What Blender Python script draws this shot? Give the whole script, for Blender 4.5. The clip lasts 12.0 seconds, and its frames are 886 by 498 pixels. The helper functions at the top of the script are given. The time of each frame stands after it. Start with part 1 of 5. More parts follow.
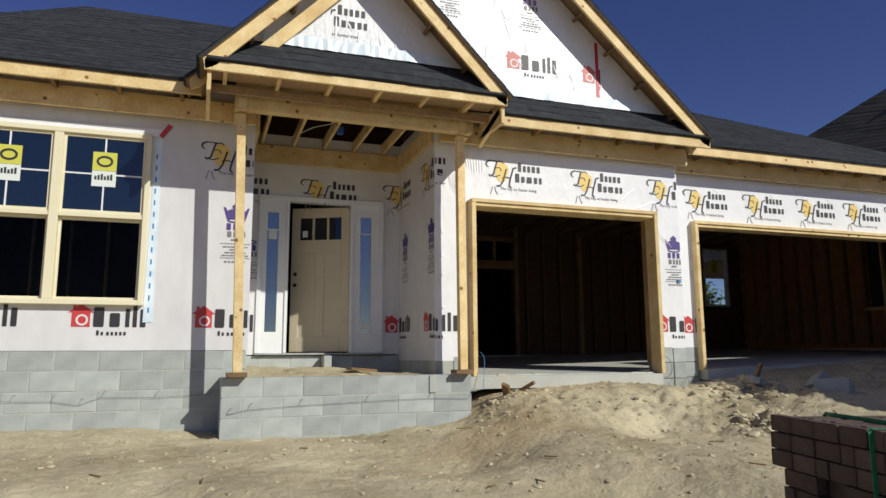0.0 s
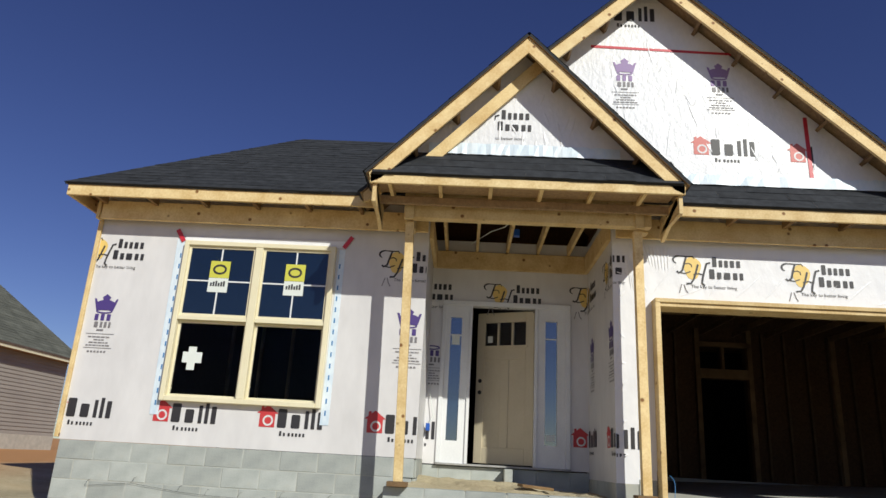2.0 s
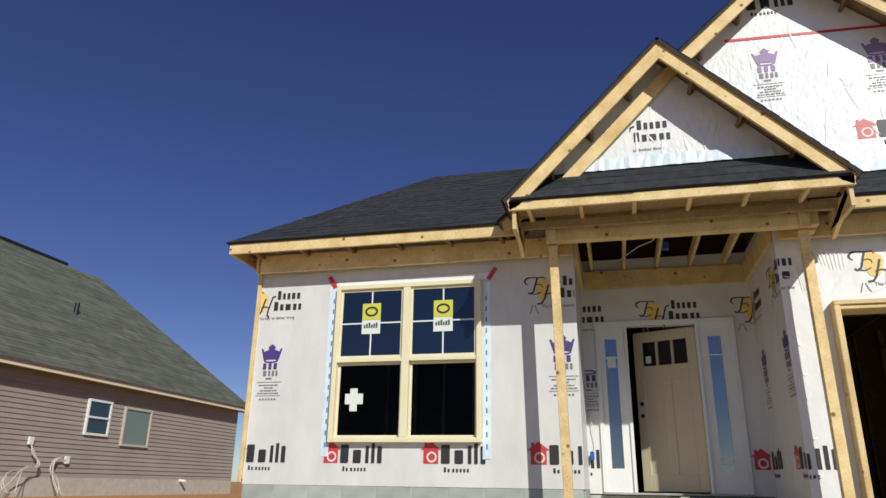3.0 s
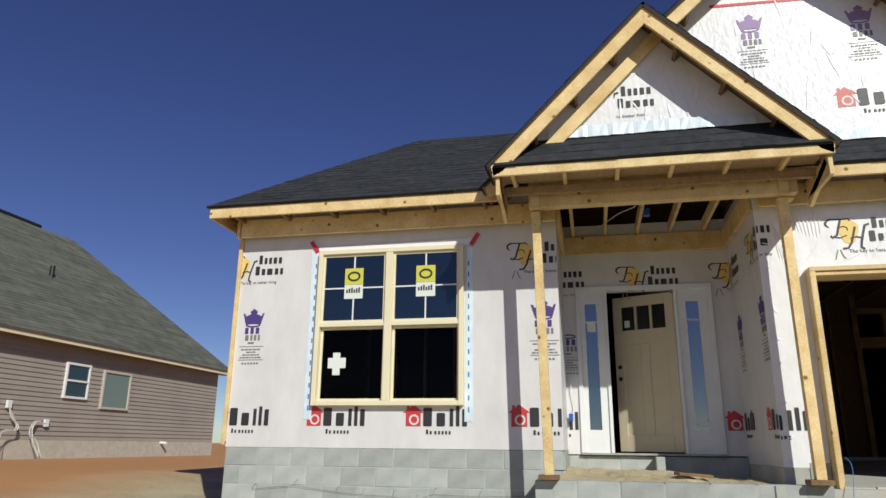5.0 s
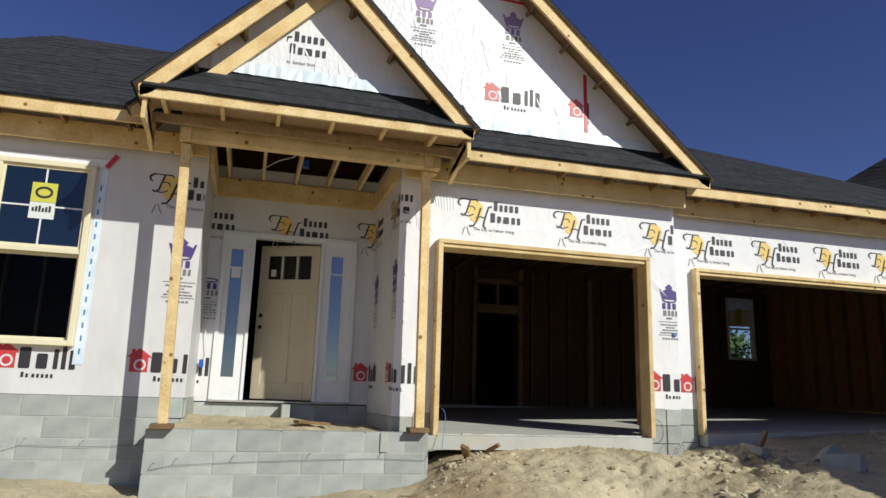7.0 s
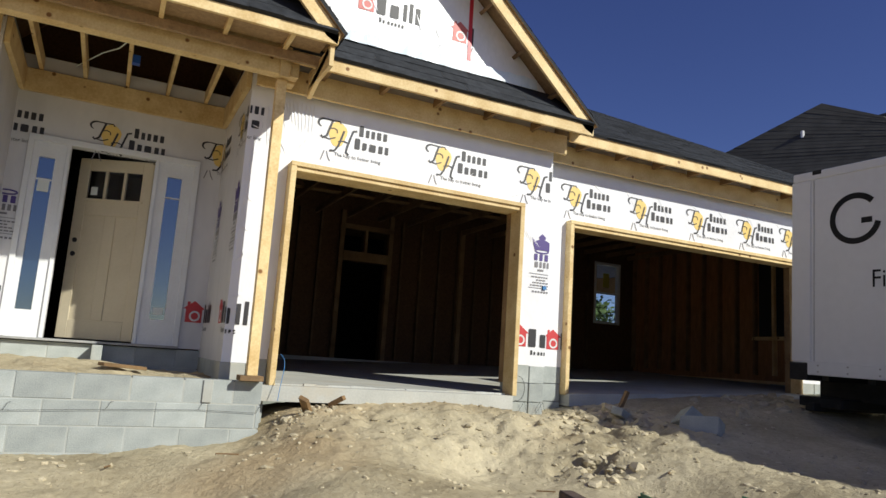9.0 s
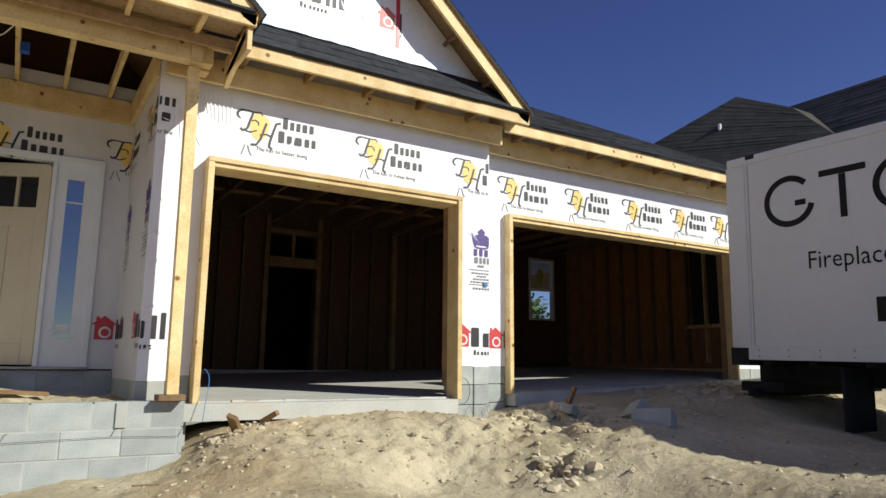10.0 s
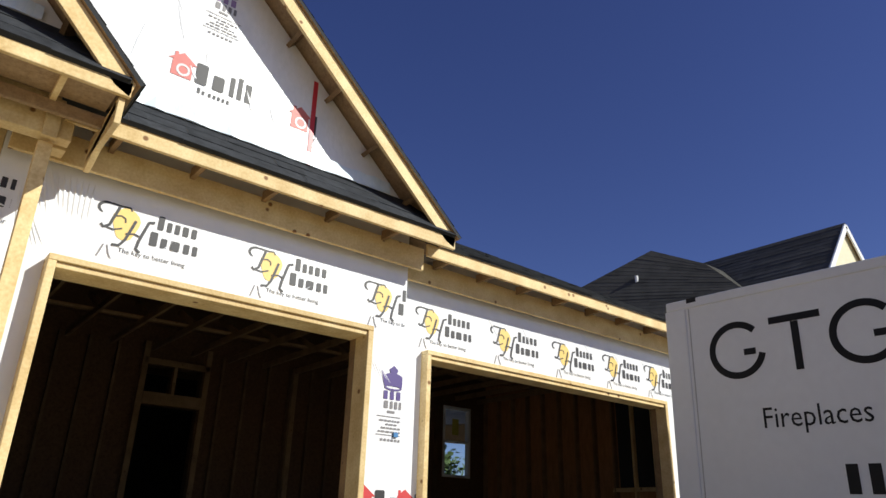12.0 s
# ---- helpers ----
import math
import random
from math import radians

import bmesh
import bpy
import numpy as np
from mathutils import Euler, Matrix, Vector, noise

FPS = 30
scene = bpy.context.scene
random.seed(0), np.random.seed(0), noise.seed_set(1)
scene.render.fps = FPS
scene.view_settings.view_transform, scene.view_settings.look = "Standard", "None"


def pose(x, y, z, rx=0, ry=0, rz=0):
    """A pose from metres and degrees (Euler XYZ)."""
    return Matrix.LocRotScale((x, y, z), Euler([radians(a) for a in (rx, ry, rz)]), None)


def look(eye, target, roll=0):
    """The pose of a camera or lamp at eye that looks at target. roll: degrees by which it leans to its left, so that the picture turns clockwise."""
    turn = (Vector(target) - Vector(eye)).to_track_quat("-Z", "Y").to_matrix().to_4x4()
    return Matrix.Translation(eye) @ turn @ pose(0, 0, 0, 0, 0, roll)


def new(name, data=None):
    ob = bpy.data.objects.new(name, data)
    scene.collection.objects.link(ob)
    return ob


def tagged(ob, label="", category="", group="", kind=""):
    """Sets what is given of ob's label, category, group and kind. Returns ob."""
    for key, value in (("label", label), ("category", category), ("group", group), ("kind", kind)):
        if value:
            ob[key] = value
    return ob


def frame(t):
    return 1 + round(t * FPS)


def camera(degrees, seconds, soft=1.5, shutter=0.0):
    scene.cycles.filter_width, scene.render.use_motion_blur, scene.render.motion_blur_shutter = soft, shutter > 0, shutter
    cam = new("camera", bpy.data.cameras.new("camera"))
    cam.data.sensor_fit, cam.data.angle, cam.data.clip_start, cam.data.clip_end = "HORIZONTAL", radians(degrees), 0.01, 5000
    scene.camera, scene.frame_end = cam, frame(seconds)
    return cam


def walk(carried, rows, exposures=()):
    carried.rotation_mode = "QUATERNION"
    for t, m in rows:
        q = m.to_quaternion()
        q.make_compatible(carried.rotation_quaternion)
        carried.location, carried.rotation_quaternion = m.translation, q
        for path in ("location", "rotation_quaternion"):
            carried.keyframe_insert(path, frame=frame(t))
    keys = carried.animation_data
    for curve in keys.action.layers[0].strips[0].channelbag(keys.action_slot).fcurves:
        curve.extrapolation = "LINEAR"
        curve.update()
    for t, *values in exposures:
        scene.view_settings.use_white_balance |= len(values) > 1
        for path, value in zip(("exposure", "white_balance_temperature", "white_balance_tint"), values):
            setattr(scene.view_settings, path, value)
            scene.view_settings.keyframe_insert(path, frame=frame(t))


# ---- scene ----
cam = camera(65.6, 12.0)
PATH = [
    (0, (0.537, 0.566, 1.778), (1.188, 2.433, 2.08), -0.3),
    (0.5, (0.871, 0.463, 1.8), (1.518, 2.327, 2.124), 1.4),
    (1, (1.134, 0.465, 1.842), (1.759, 2.34, 2.149), 0.9),
    (1.5, (1.297, 0.614, 1.819), (1.773, 2.517, 2.207), 0.4),
    (2, (1.493, 0.746, 1.831), (1.414, 2.657, 2.417), 3.2),
    (2.5, (1.41, 0.798, 1.848), (1.088, 2.659, 2.504), 0.9),
    (3, (1.363, 0.784, 1.853), (0.906, 2.619, 2.502), 0.9),
    (5, (1.325, 0.765, 1.87), (0.921, 2.645, 2.419), 0.6),
    (5.5, (1.445, 0.769, 1.881), (1.155, 2.661, 2.46), 0.5),
    (6, (1.553, 0.741, 1.918), (1.398, 2.651, 2.493), 0.8),
    (6.5, (1.565, 0.739, 1.971), (1.649, 2.672, 2.477), 2.7),
    (7, (1.582, 0.897, 1.946), (2.103, 2.784, 2.358), 1.7),
    (7.5, (1.699, 1.154, 1.95), (2.316, 3.026, 2.289), 2.0),
    (9.5, (2.168, 1.864, 1.832), (3.107, 3.6, 2.152), 2.9),
    (10, (2.214, 2.085, 1.844), (3.251, 3.762, 2.18), 0.6),
    (10.5, (2.385, 2.313, 1.844), (3.588, 3.876, 2.175), -0.0),
    (11, (2.624, 2.627, 1.877), (3.782, 4.19, 2.345), 1.2),
    (11.5, (2.714, 2.776, 1.912), (3.874, 4.314, 2.449), 3.1),
    (12, (2.844, 2.993, 1.987), (4.008, 4.439, 2.732), 1.6),
]
walk(cam, [(t, look(eye, target, roll)) for t, eye, target, roll in PATH], [(0, -0.06), (1.5, -0.02), (2.5, -0.04), (6, -0.06), (7.5, 0.09), (9.5, 0.27), (11, 0.38), (12, 0.34)])

# ---- light ----
world = bpy.data.worlds.new("sky")
scene.world = world
world.use_nodes = True
wn = world.node_tree
sky = wn.nodes.new("ShaderNodeTexSky")
sky.sky_type, sky.sun_disc = "NISHITA", False
SUN = Vector((0.65, -1.0, 0.77)).normalized()
sky.sun_elevation = math.asin(SUN.z)
sky.sun_rotation = math.atan2(SUN.x, SUN.y)
sky.altitude, sky.air_density, sky.dust_density, sky.ozone_density = 300, 0.8, 0.2, 3.0
bg = wn.nodes["Background"]
bg.inputs["Strength"].default_value = 0.070
hue = wn.nodes.new("ShaderNodeHueSaturation")
hue.inputs["Saturation"].default_value, hue.inputs["Hue"].default_value = 1.14, 0.524
wn.links.new(sky.outputs[0], hue.inputs["Color"])
wn.links.new(hue.outputs[0], bg.inputs["Color"])
sun = new("sun", bpy.data.lights.new("sun", "SUN"))
sun.data.energy, sun.data.angle, sun.data.color = 4.15, radians(0.53), (0.965, 0.957, 0.86)
sun.matrix_world = look((0, 0, 30), Vector((0, 0, 30)) - SUN)


# ---- materials ----
def mat(name, color, rough=0.7, metal=0.0, spec=0.5):
    m = bpy.data.materials.new(name)
    m.use_nodes = True
    b = m.node_tree.nodes["Principled BSDF"]
    b.inputs["Base Color"].default_value = (*color, 1)
    b.inputs["Roughness"].default_value = rough
    b.inputs["Metallic"].default_value = metal
    b.inputs["Specular IOR Level"].default_value = spec
    return m


def textured(name, dark, light, scale=(8, 8, 8), fine=60.0, rough=0.75, bump=0.3, depth=0.01, island=0.0, spot=None, spec=0.3, per_object=0.0, big=1.2):
    """Two colours mixed by coarse and fine noise, a bump of both, and an optional spread from piece to piece."""
    m = mat(name, light, rough, 0, spec)
    t = m.node_tree
    n, l = t.nodes, t.links
    b = n["Principled BSDF"]
    co = n.new("ShaderNodeTexCoord")
    mp = n.new("ShaderNodeMapping")
    mp.inputs["Scale"].default_value = scale
    l.new(co.outputs["Object"], mp.inputs[0])
    a = n.new("ShaderNodeTexNoise")
    a.inputs["Scale"].default_value, a.inputs["Detail"].default_value = big, 6
    f = n.new("ShaderNodeTexNoise")
    f.inputs["Scale"].default_value, f.inputs["Detail"].default_value = fine / max(scale), 4
    l.new(mp.outputs[0], a.inputs["Vector"]), l.new(mp.outputs[0], f.inputs["Vector"])
    mx = n.new("ShaderNodeMath")
    mx.operation = "MULTIPLY_ADD"
    mx.inputs[1].default_value = 0.6
    l.new(a.outputs[0], mx.inputs[0])
    h = n.new("ShaderNodeMath")
    h.operation = "MULTIPLY"
    h.inputs[1].default_value = 0.4
    l.new(f.outputs[0], h.inputs[0]), l.new(h.outputs[0], mx.inputs[2])
    ramp = n.new("ShaderNodeValToRGB")
    ramp.color_ramp.elements[0].position, ramp.color_ramp.elements[1].position = 0.32, 0.68
    ramp.color_ramp.elements[0].color, ramp.color_ramp.elements[1].color = (*dark, 1), (*light, 1)
    l.new(mx.outputs[0], ramp.inputs[0])
    out = ramp.outputs[0]
    if spot:
        v = n.new("ShaderNodeTexVoronoi")
        v.inputs["Scale"].default_value = spot[1]
        l.new(mp.outputs[0], v.inputs["Vector"])
        r2 = n.new("ShaderNodeValToRGB")
        r2.color_ramp.elements[0].position, r2.color_ramp.elements[1].position = spot[2], spot[2] + 0.06
        r2.color_ramp.elements[0].color, r2.color_ramp.elements[1].color = (1, 1, 1, 1), (0, 0, 0, 1)
        l.new(v.outputs["Distance"], r2.inputs[0])
        ms = n.new("ShaderNodeMix")
        ms.data_type = "RGBA"
        l.new(r2.outputs[0], ms.inputs[0]), l.new(out, ms.inputs[6])
        ms.inputs[7].default_value = (*spot[0], 1)
        out = ms.outputs[2]
    for amount, kind, sock in ((island, "ShaderNodeNewGeometry", "Random Per Island"), (per_object, "ShaderNodeObjectInfo", "Random")):
        if amount:
            g = n.new(kind)
            mr = n.new("ShaderNodeMapRange")
            mr.inputs[3].default_value, mr.inputs[4].default_value = 1 - amount, 1 + amount
            l.new(g.outputs[sock], mr.inputs[0])
            hs = n.new("ShaderNodeHueSaturation")
            l.new(mr.outputs[0], hs.inputs["Value"]), l.new(out, hs.inputs["Color"])
            out = hs.outputs[0]
    l.new(out, b.inputs["Base Color"])
    bp = n.new("ShaderNodeBump")
    bp.inputs["Strength"].default_value, bp.inputs["Distance"].default_value = bump, depth
    l.new(mx.outputs[0], bp.inputs["Height"]), l.new(bp.outputs[0], b.inputs["Normal"])
    return m


WRAP = textured("house_wrap", (0.62, 0.608, 0.612), (0.73, 0.718, 0.722), (1.5, 1.5, 0.6), 9, 0.42, 0.3, 0.02, spec=0.35, big=1.6)
PLASTIC = textured("wrinkled_house_wrap", (0.78, 0.78, 0.80), (0.86, 0.86, 0.88), (1.8, 1.8, 1.1), 9, 0.34, 0.42, 0.04, spec=0.45, big=1.5)
CRINKLE = textured("crinkled_plastic_wrap", (0.76, 0.77, 0.79), (0.87, 0.87, 0.89), (4, 4, 2.2), 22, 0.32, 0.5, 0.03, spec=0.5, big=1.1)
PALE = textured("pale_flashing", (0.62, 0.74, 0.84), (0.80, 0.86, 0.90), (5, 5, 2), 30, 0.35, 0.5, 0.01)
INK = mat("grey_black_ink", (0.03, 0.028, 0.032), 0.5)
VINYL = mat("black_vinyl", (0.012, 0.012, 0.014), 0.5, 0.0, 0.15)
INK_SOFT = mat("grey_ink", (0.20, 0.19, 0.20), 0.5)
RED = mat("red_ink", (0.55, 0.045, 0.05), 0.5)
PINK = mat("faded_red_ink", (0.62, 0.16, 0.14), 0.5)
PALE_PURPLE = mat("faded_purple_ink", (0.30, 0.20, 0.40), 0.5)
PURPLE = mat("purple_ink", (0.075, 0.045, 0.21), 0.5)
YELLOW = mat("yellow_ink", (0.80, 0.57, 0.17), 0.5)
PINE = textured("pine_lumber", (0.58, 0.39, 0.16), (0.83, 0.66, 0.36), (14, 14, 14), 50, 0.6, 0.2, 0.003, 0.10, ((0.22, 0.10, 0.03), 0.42, 0.085), per_object=0.10, big=0.35)
# Weathered scraps use this; on the framing it is pine shaded by colour.
PINE_OLD_SHADED = textured("weathered_and_shaded_lumber", (0.15, 0.09, 0.045), (0.30, 0.19, 0.09), (12, 12, 12), 50, 0.7, 0.2, 0.003, 0.12, ((0.12, 0.06, 0.03), 0.5, 0.05), per_object=0.15, big=0.4)
PLY = textured("brown_sheathing", (0.27, 0.13, 0.05), (0.46, 0.235, 0.10), (12, 12, 3), 60, 0.75, 0.3, 0.004)
RIM = textured("dark_steel", (0.07, 0.07, 0.07), (0.16, 0.16, 0.155), (9, 9, 9), 60, 0.4, 0.2, 0.003)
# Sheathing darkened well below its own colour to shade the interior.
OSB = textured("shaded_sheathing", (0.07, 0.034, 0.014), (0.16, 0.085, 0.04), (22, 22, 22), 70, 0.75, 0.3, 0.004, 0.1)
BLOCK = textured("concrete_block", (0.27, 0.295, 0.285), (0.49, 0.515, 0.49), (3, 3, 3), 110, 0.9, 0.7, 0.006, per_object=0.12, spot=((0.24, 0.25, 0.24), 0.9, 0.05))
MORTAR = textured("mortar", (0.36, 0.38, 0.36), (0.48, 0.49, 0.46), (7, 7, 7), 120, 0.95, 0.6, 0.006)
SLAB = textured("slab_concrete", (0.42, 0.42, 0.385), (0.58, 0.58, 0.53), (2, 2, 2), 60, 0.8, 0.2, 0.004)
DECK = textured("roof_sheathing", (0.24, 0.155, 0.085), (0.42, 0.29, 0.165), (20, 20, 20), 70, 0.75, 0.3, 0.004, 0.1)
CEMENT = textured("pale_mortared_brick", (0.40, 0.37, 0.32), (0.56, 0.52, 0.45), (6, 6, 6), 70, 0.9, 0.5, 0.01)
SHINGLE = textured("charcoal_shingles", (0.014, 0.016, 0.019), (0.044, 0.047, 0.054), (9, 9, 9), 190, 0.92, 0.5, 0.004, 0.13)
SHINGLE_FAR = textured("grey_shingles", (0.088, 0.090, 0.074), (0.15, 0.152, 0.125), (2, 2, 2), 60, 0.95, 0.4, 0.01, 0.18)
SHINGLE_FAR2 = textured("dark_far_shingles", (0.044, 0.043, 0.039), (0.085, 0.082, 0.074), (2, 2, 2), 60, 0.95, 0.4, 0.01, 0.18)
CREAM = textured("cream_vinyl", (0.74, 0.67, 0.46), (0.80, 0.74, 0.54), (3, 3, 3), 40, 0.4, 0.05, 0.002)
WHITE = textured("white_paint", (0.72, 0.73, 0.74), (0.80, 0.81, 0.82), (3, 3, 3), 40, 0.45, 0.08, 0.002)
DOORP = textured("beige_primer", (0.57, 0.49, 0.34), (0.63, 0.55, 0.40), (3, 3, 3), 40, 0.5, 0.08, 0.002)
BLACK = mat("black_metal", (0.012, 0.012, 0.013), 0.45)
# Near black stands in for the shade of unlit rooms and deep holes.
VOID = mat("near_black_shade", (0.015, 0.013, 0.012), 0.9)
FELT = mat("black_felt_board", (0.02, 0.022, 0.025), 0.85)
FOIL = textured("flashing_tape", (0.55, 0.67, 0.79), (0.80, 0.87, 0.92), (5, 5, 2), 30, 0.35, 0.5, 0.01)
TRUCKW = textured("truck_white_paint", (0.60, 0.61, 0.63), (0.66, 0.67, 0.69), (1, 1, 1), 12, 0.42, 0.05, 0.003)
RUBBER = textured("tyre_rubber", (0.012, 0.012, 0.012), (0.03, 0.03, 0.03), (8, 8, 8), 90, 0.85, 0.3, 0.004)
STEEL = textured("dusty_steel", (0.25, 0.25, 0.25), (0.45, 0.45, 0.44), (6, 6, 6), 60, 0.45, 0.2, 0.003)
STRAP = mat("green_strap", (0.02, 0.22, 0.10), 0.35)
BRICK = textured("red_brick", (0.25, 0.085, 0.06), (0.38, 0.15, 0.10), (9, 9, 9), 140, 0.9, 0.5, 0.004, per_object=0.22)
# Dusty brown, darkened further to carry the shade of the stack's long side.
BRICKD = textured("dusty_shaded_brown_brick", (0.065, 0.045, 0.037), (0.15, 0.105, 0.085), (9, 9, 9), 140, 0.9, 0.5, 0.004, per_object=0.22)
SIDING = textured("taupe_vinyl_siding", (0.30, 0.26, 0.23), (0.36, 0.32, 0.28), (1, 1, 1), 20, 0.6, 0.05, 0.003, 0.04)
CLOD = textured("dry_clay", (0.34, 0.285, 0.18), (0.62, 0.54, 0.38), (10, 10, 10), 90, 0.95, 0.8, 0.01, 0.2)
LABELY = mat("yellow_label", (0.60, 0.58, 0.08), 0.5)
LABELW = mat("white_label", (0.72, 0.76, 0.72), 0.5)
BLUE = mat("blue_plastic", (0.02, 0.10, 0.45), 0.4)
TAPER = mat("red_tape", (0.55, 0.03, 0.05), 0.4)
LEAF = textured("leaves", (0.03, 0.06, 0.015), (0.10, 0.15, 0.05), (3, 3, 3), 20, 0.8, 0.1, 0.01, 0.3)

m = GLASS = mat("window_glass", (0.9, 0.95, 1.0), 0.02)
g = m.node_tree.nodes["Principled BSDF"]
g.inputs["Transmission Weight"].default_value = 1.0
g.inputs["IOR"].default_value = 1.45


def splashed(m, tint, scale, lo, hi):
    """Dry soil splashed over a surface in uneven patches."""
    t = m.node_tree
    b = t.nodes["Principled BSDF"]
    src = b.inputs["Base Color"].links[0].from_socket
    co = t.nodes.new("ShaderNodeTexCoord")
    a = t.nodes.new("ShaderNodeTexNoise")
    a.inputs["Scale"].default_value, a.inputs["Detail"].default_value, a.inputs["Roughness"].default_value = scale, 7, 0.65
    t.links.new(co.outputs["Object"], a.inputs["Vector"])
    r = t.nodes.new("ShaderNodeMapRange")
    r.inputs[1].default_value, r.inputs[2].default_value, r.inputs[4].default_value = lo, hi, 0.75
    t.links.new(a.outputs[0], r.inputs[0])
    x = t.nodes.new("ShaderNodeMix")
    x.data_type = "RGBA"
    t.links.new(r.outputs[0], x.inputs[0]), t.links.new(src, x.inputs[6])
    x.inputs[7].default_value = (*tint, 1)
    t.links.new(x.outputs[2], b.inputs["Base Color"])


for m in (BLOCK, MORTAR):
    splashed(m, (0.44, 0.42, 0.35), 1.3, 0.48, 0.68)
splashed(SLAB, (0.50, 0.44, 0.33), 1.6, 0.52, 0.72)

# soil: sandy, with clay stains, pebbles and tracks
SOIL = textured("sandy_soil", (0.32, 0.265, 0.165), (0.65, 0.57, 0.395), (1, 1, 1), 19, 0.97, 0.8, 0.07, spot=((0.27, 0.22, 0.14), 17.0, 0.07), spec=0.1, big=1.1)
t = SOIL.node_tree
n2 = t.nodes.new("ShaderNodeTexNoise")
n2.inputs["Scale"].default_value, n2.inputs["Detail"].default_value = 0.35, 5
c2 = t.nodes.new("ShaderNodeTexCoord")
t.links.new(c2.outputs["Object"], n2.inputs["Vector"])
r2 = t.nodes.new("ShaderNodeValToRGB")
r2.color_ramp.elements[0].position, r2.color_ramp.elements[1].position = 0.52, 0.72
mx2 = t.nodes.new("ShaderNodeMix")
mx2.data_type = "RGBA"
pb = t.nodes["Principled BSDF"]
src = pb.inputs["Base Color"].links[0].from_socket
t.links.new(n2.outputs[0], r2.inputs[0]), t.links.new(r2.outputs[0], mx2.inputs[0])
t.links.new(src, mx2.inputs[6])
mx2.inputs[7].default_value = (0.49, 0.36, 0.205, 1)
for node in t.nodes:
    if node.type == "TEX_NOISE" and node.inputs["Scale"].default_value > 10:
        node.inputs["Detail"].default_value, node.inputs["Roughness"].default_value = 9, 0.68
# orange clay on the far side of the house
sep = t.nodes.new("ShaderNodeSeparateXYZ")
t.links.new(c2.outputs["Object"], sep.inputs[0])
ad = t.nodes.new("ShaderNodeMath")
ad.operation = "MULTIPLY_ADD"
ad.inputs[1].default_value = 4.0
t.links.new(n2.outputs[0], ad.inputs[0]), t.links.new(sep.outputs[0], ad.inputs[2])
mr = t.nodes.new("ShaderNodeMapRange")
mr.inputs[1].default_value, mr.inputs[2].default_value = -2.5, -4.5
t.links.new(ad.outputs[0], mr.inputs[0])
mx3 = t.nodes.new("ShaderNodeMix")
mx3.data_type = "RGBA"
t.links.new(mr.outputs[0], mx3.inputs[0]), t.links.new(mx2.outputs[2], mx3.inputs[6])
mx3.inputs[7].default_value = (0.50, 0.26, 0.12, 1)
t.links.new(mx3.outputs[2], pb.inputs["Base Color"])


# ---- mesh helpers ----
def box(bm, x0, x1, y0, y1, z0, z1, mi=0):
    vs = [bm.verts.new((x, y, z)) for x in (x0, x1) for y in (y0, y1) for z in (z0, z1)]
    for f in ((0, 1, 3, 2), (4, 6, 7, 5), (0, 4, 5, 1), (2, 3, 7, 6), (0, 2, 6, 4), (1, 5, 7, 3)):
        bm.faces.new([vs[i] for i in f]).material_index = mi


def beam(bm, a, b, w, h, up=(0, 0, 1), mi=0):
    """A board from a to b, w wide and h high (along up)."""
    a, b = Vector(a), Vector(b)
    d = (b - a).normalized()
    s = d.cross(Vector(up)).normalized()
    u = s.cross(d).normalized()
    vs = [bm.verts.new(p + s * i * w / 2 + u * j * h / 2) for p in (a, b) for i, j in ((-1, -1), (1, -1), (1, 1), (-1, 1))]
    for f in ((3, 2, 1, 0), (4, 5, 6, 7), (0, 1, 5, 4), (1, 2, 6, 5), (2, 3, 7, 6), (3, 0, 4, 7)):
        bm.faces.new([vs[i] for i in f]).material_index = mi


def prism(bm, pts, offset, mi=0):
    """A polygon pulled along offset into a solid."""
    o = Vector(offset)
    a = [bm.verts.new(p) for p in pts]
    b = [bm.verts.new(Vector(p) + o) for p in pts]
    k = len(pts)
    bm.faces.new(a).material_index = mi
    bm.faces.new(b[::-1]).material_index = mi
    for i in range(k):
        bm.faces.new((a[i], b[i], b[(i + 1) % k], a[(i + 1) % k])).material_index = mi


def tube(bm, a, b, r, k=12, mi=0, r2=None):
    a, b = Vector(a), Vector(b)
    q = (b - a).to_track_quat("Z", "Y")
    ring = lambda p, rr: [bm.verts.new(p + q @ Vector((rr * math.cos(2 * math.pi * i / k), rr * math.sin(2 * math.pi * i / k), 0))) for i in range(k)]
    u, v = ring(a, r), ring(b, r2 or r)
    for i in range(k):
        bm.faces.new((u[i], u[(i + 1) % k], v[(i + 1) % k], v[i])).material_index = mi
    bm.faces.new(u[::-1]).material_index = mi
    bm.faces.new(v).material_index = mi


def mesh_of(name, bm, *mats):
    bmesh.ops.recalc_face_normals(bm, faces=bm.faces[:])
    me = bpy.data.meshes.new(name)
    bm.to_mesh(me)
    bm.free()
    for m in mats:
        me.materials.append(m)
    return me


def part(name, bm, material, parent, label="", bevel=0.0):
    mats = material if isinstance(material, (list, tuple)) else [material]
    if bevel:
        bmesh.ops.bevel(bm, geom=bm.edges[:], offset=bevel, segments=1, affect="EDGES", clamp_overlap=True)
    ob = new(name, mesh_of(name, bm, *mats))
    ob.parent = parent
    return tagged(ob, label)


def boxpart(name, dims, material, parent, label="", bevel=0.004):
    bm = bmesh.new()
    box(bm, *dims)
    return part(name, bm, material, parent, label, bevel)


def boardpart(name, a, b, w, h, material, parent, up=(0, 0, 1), label="", bevel=0.003):
    bm = bmesh.new()
    beam(bm, a, b, w, h, up)
    return part(name, bm, material, parent, label, bevel)


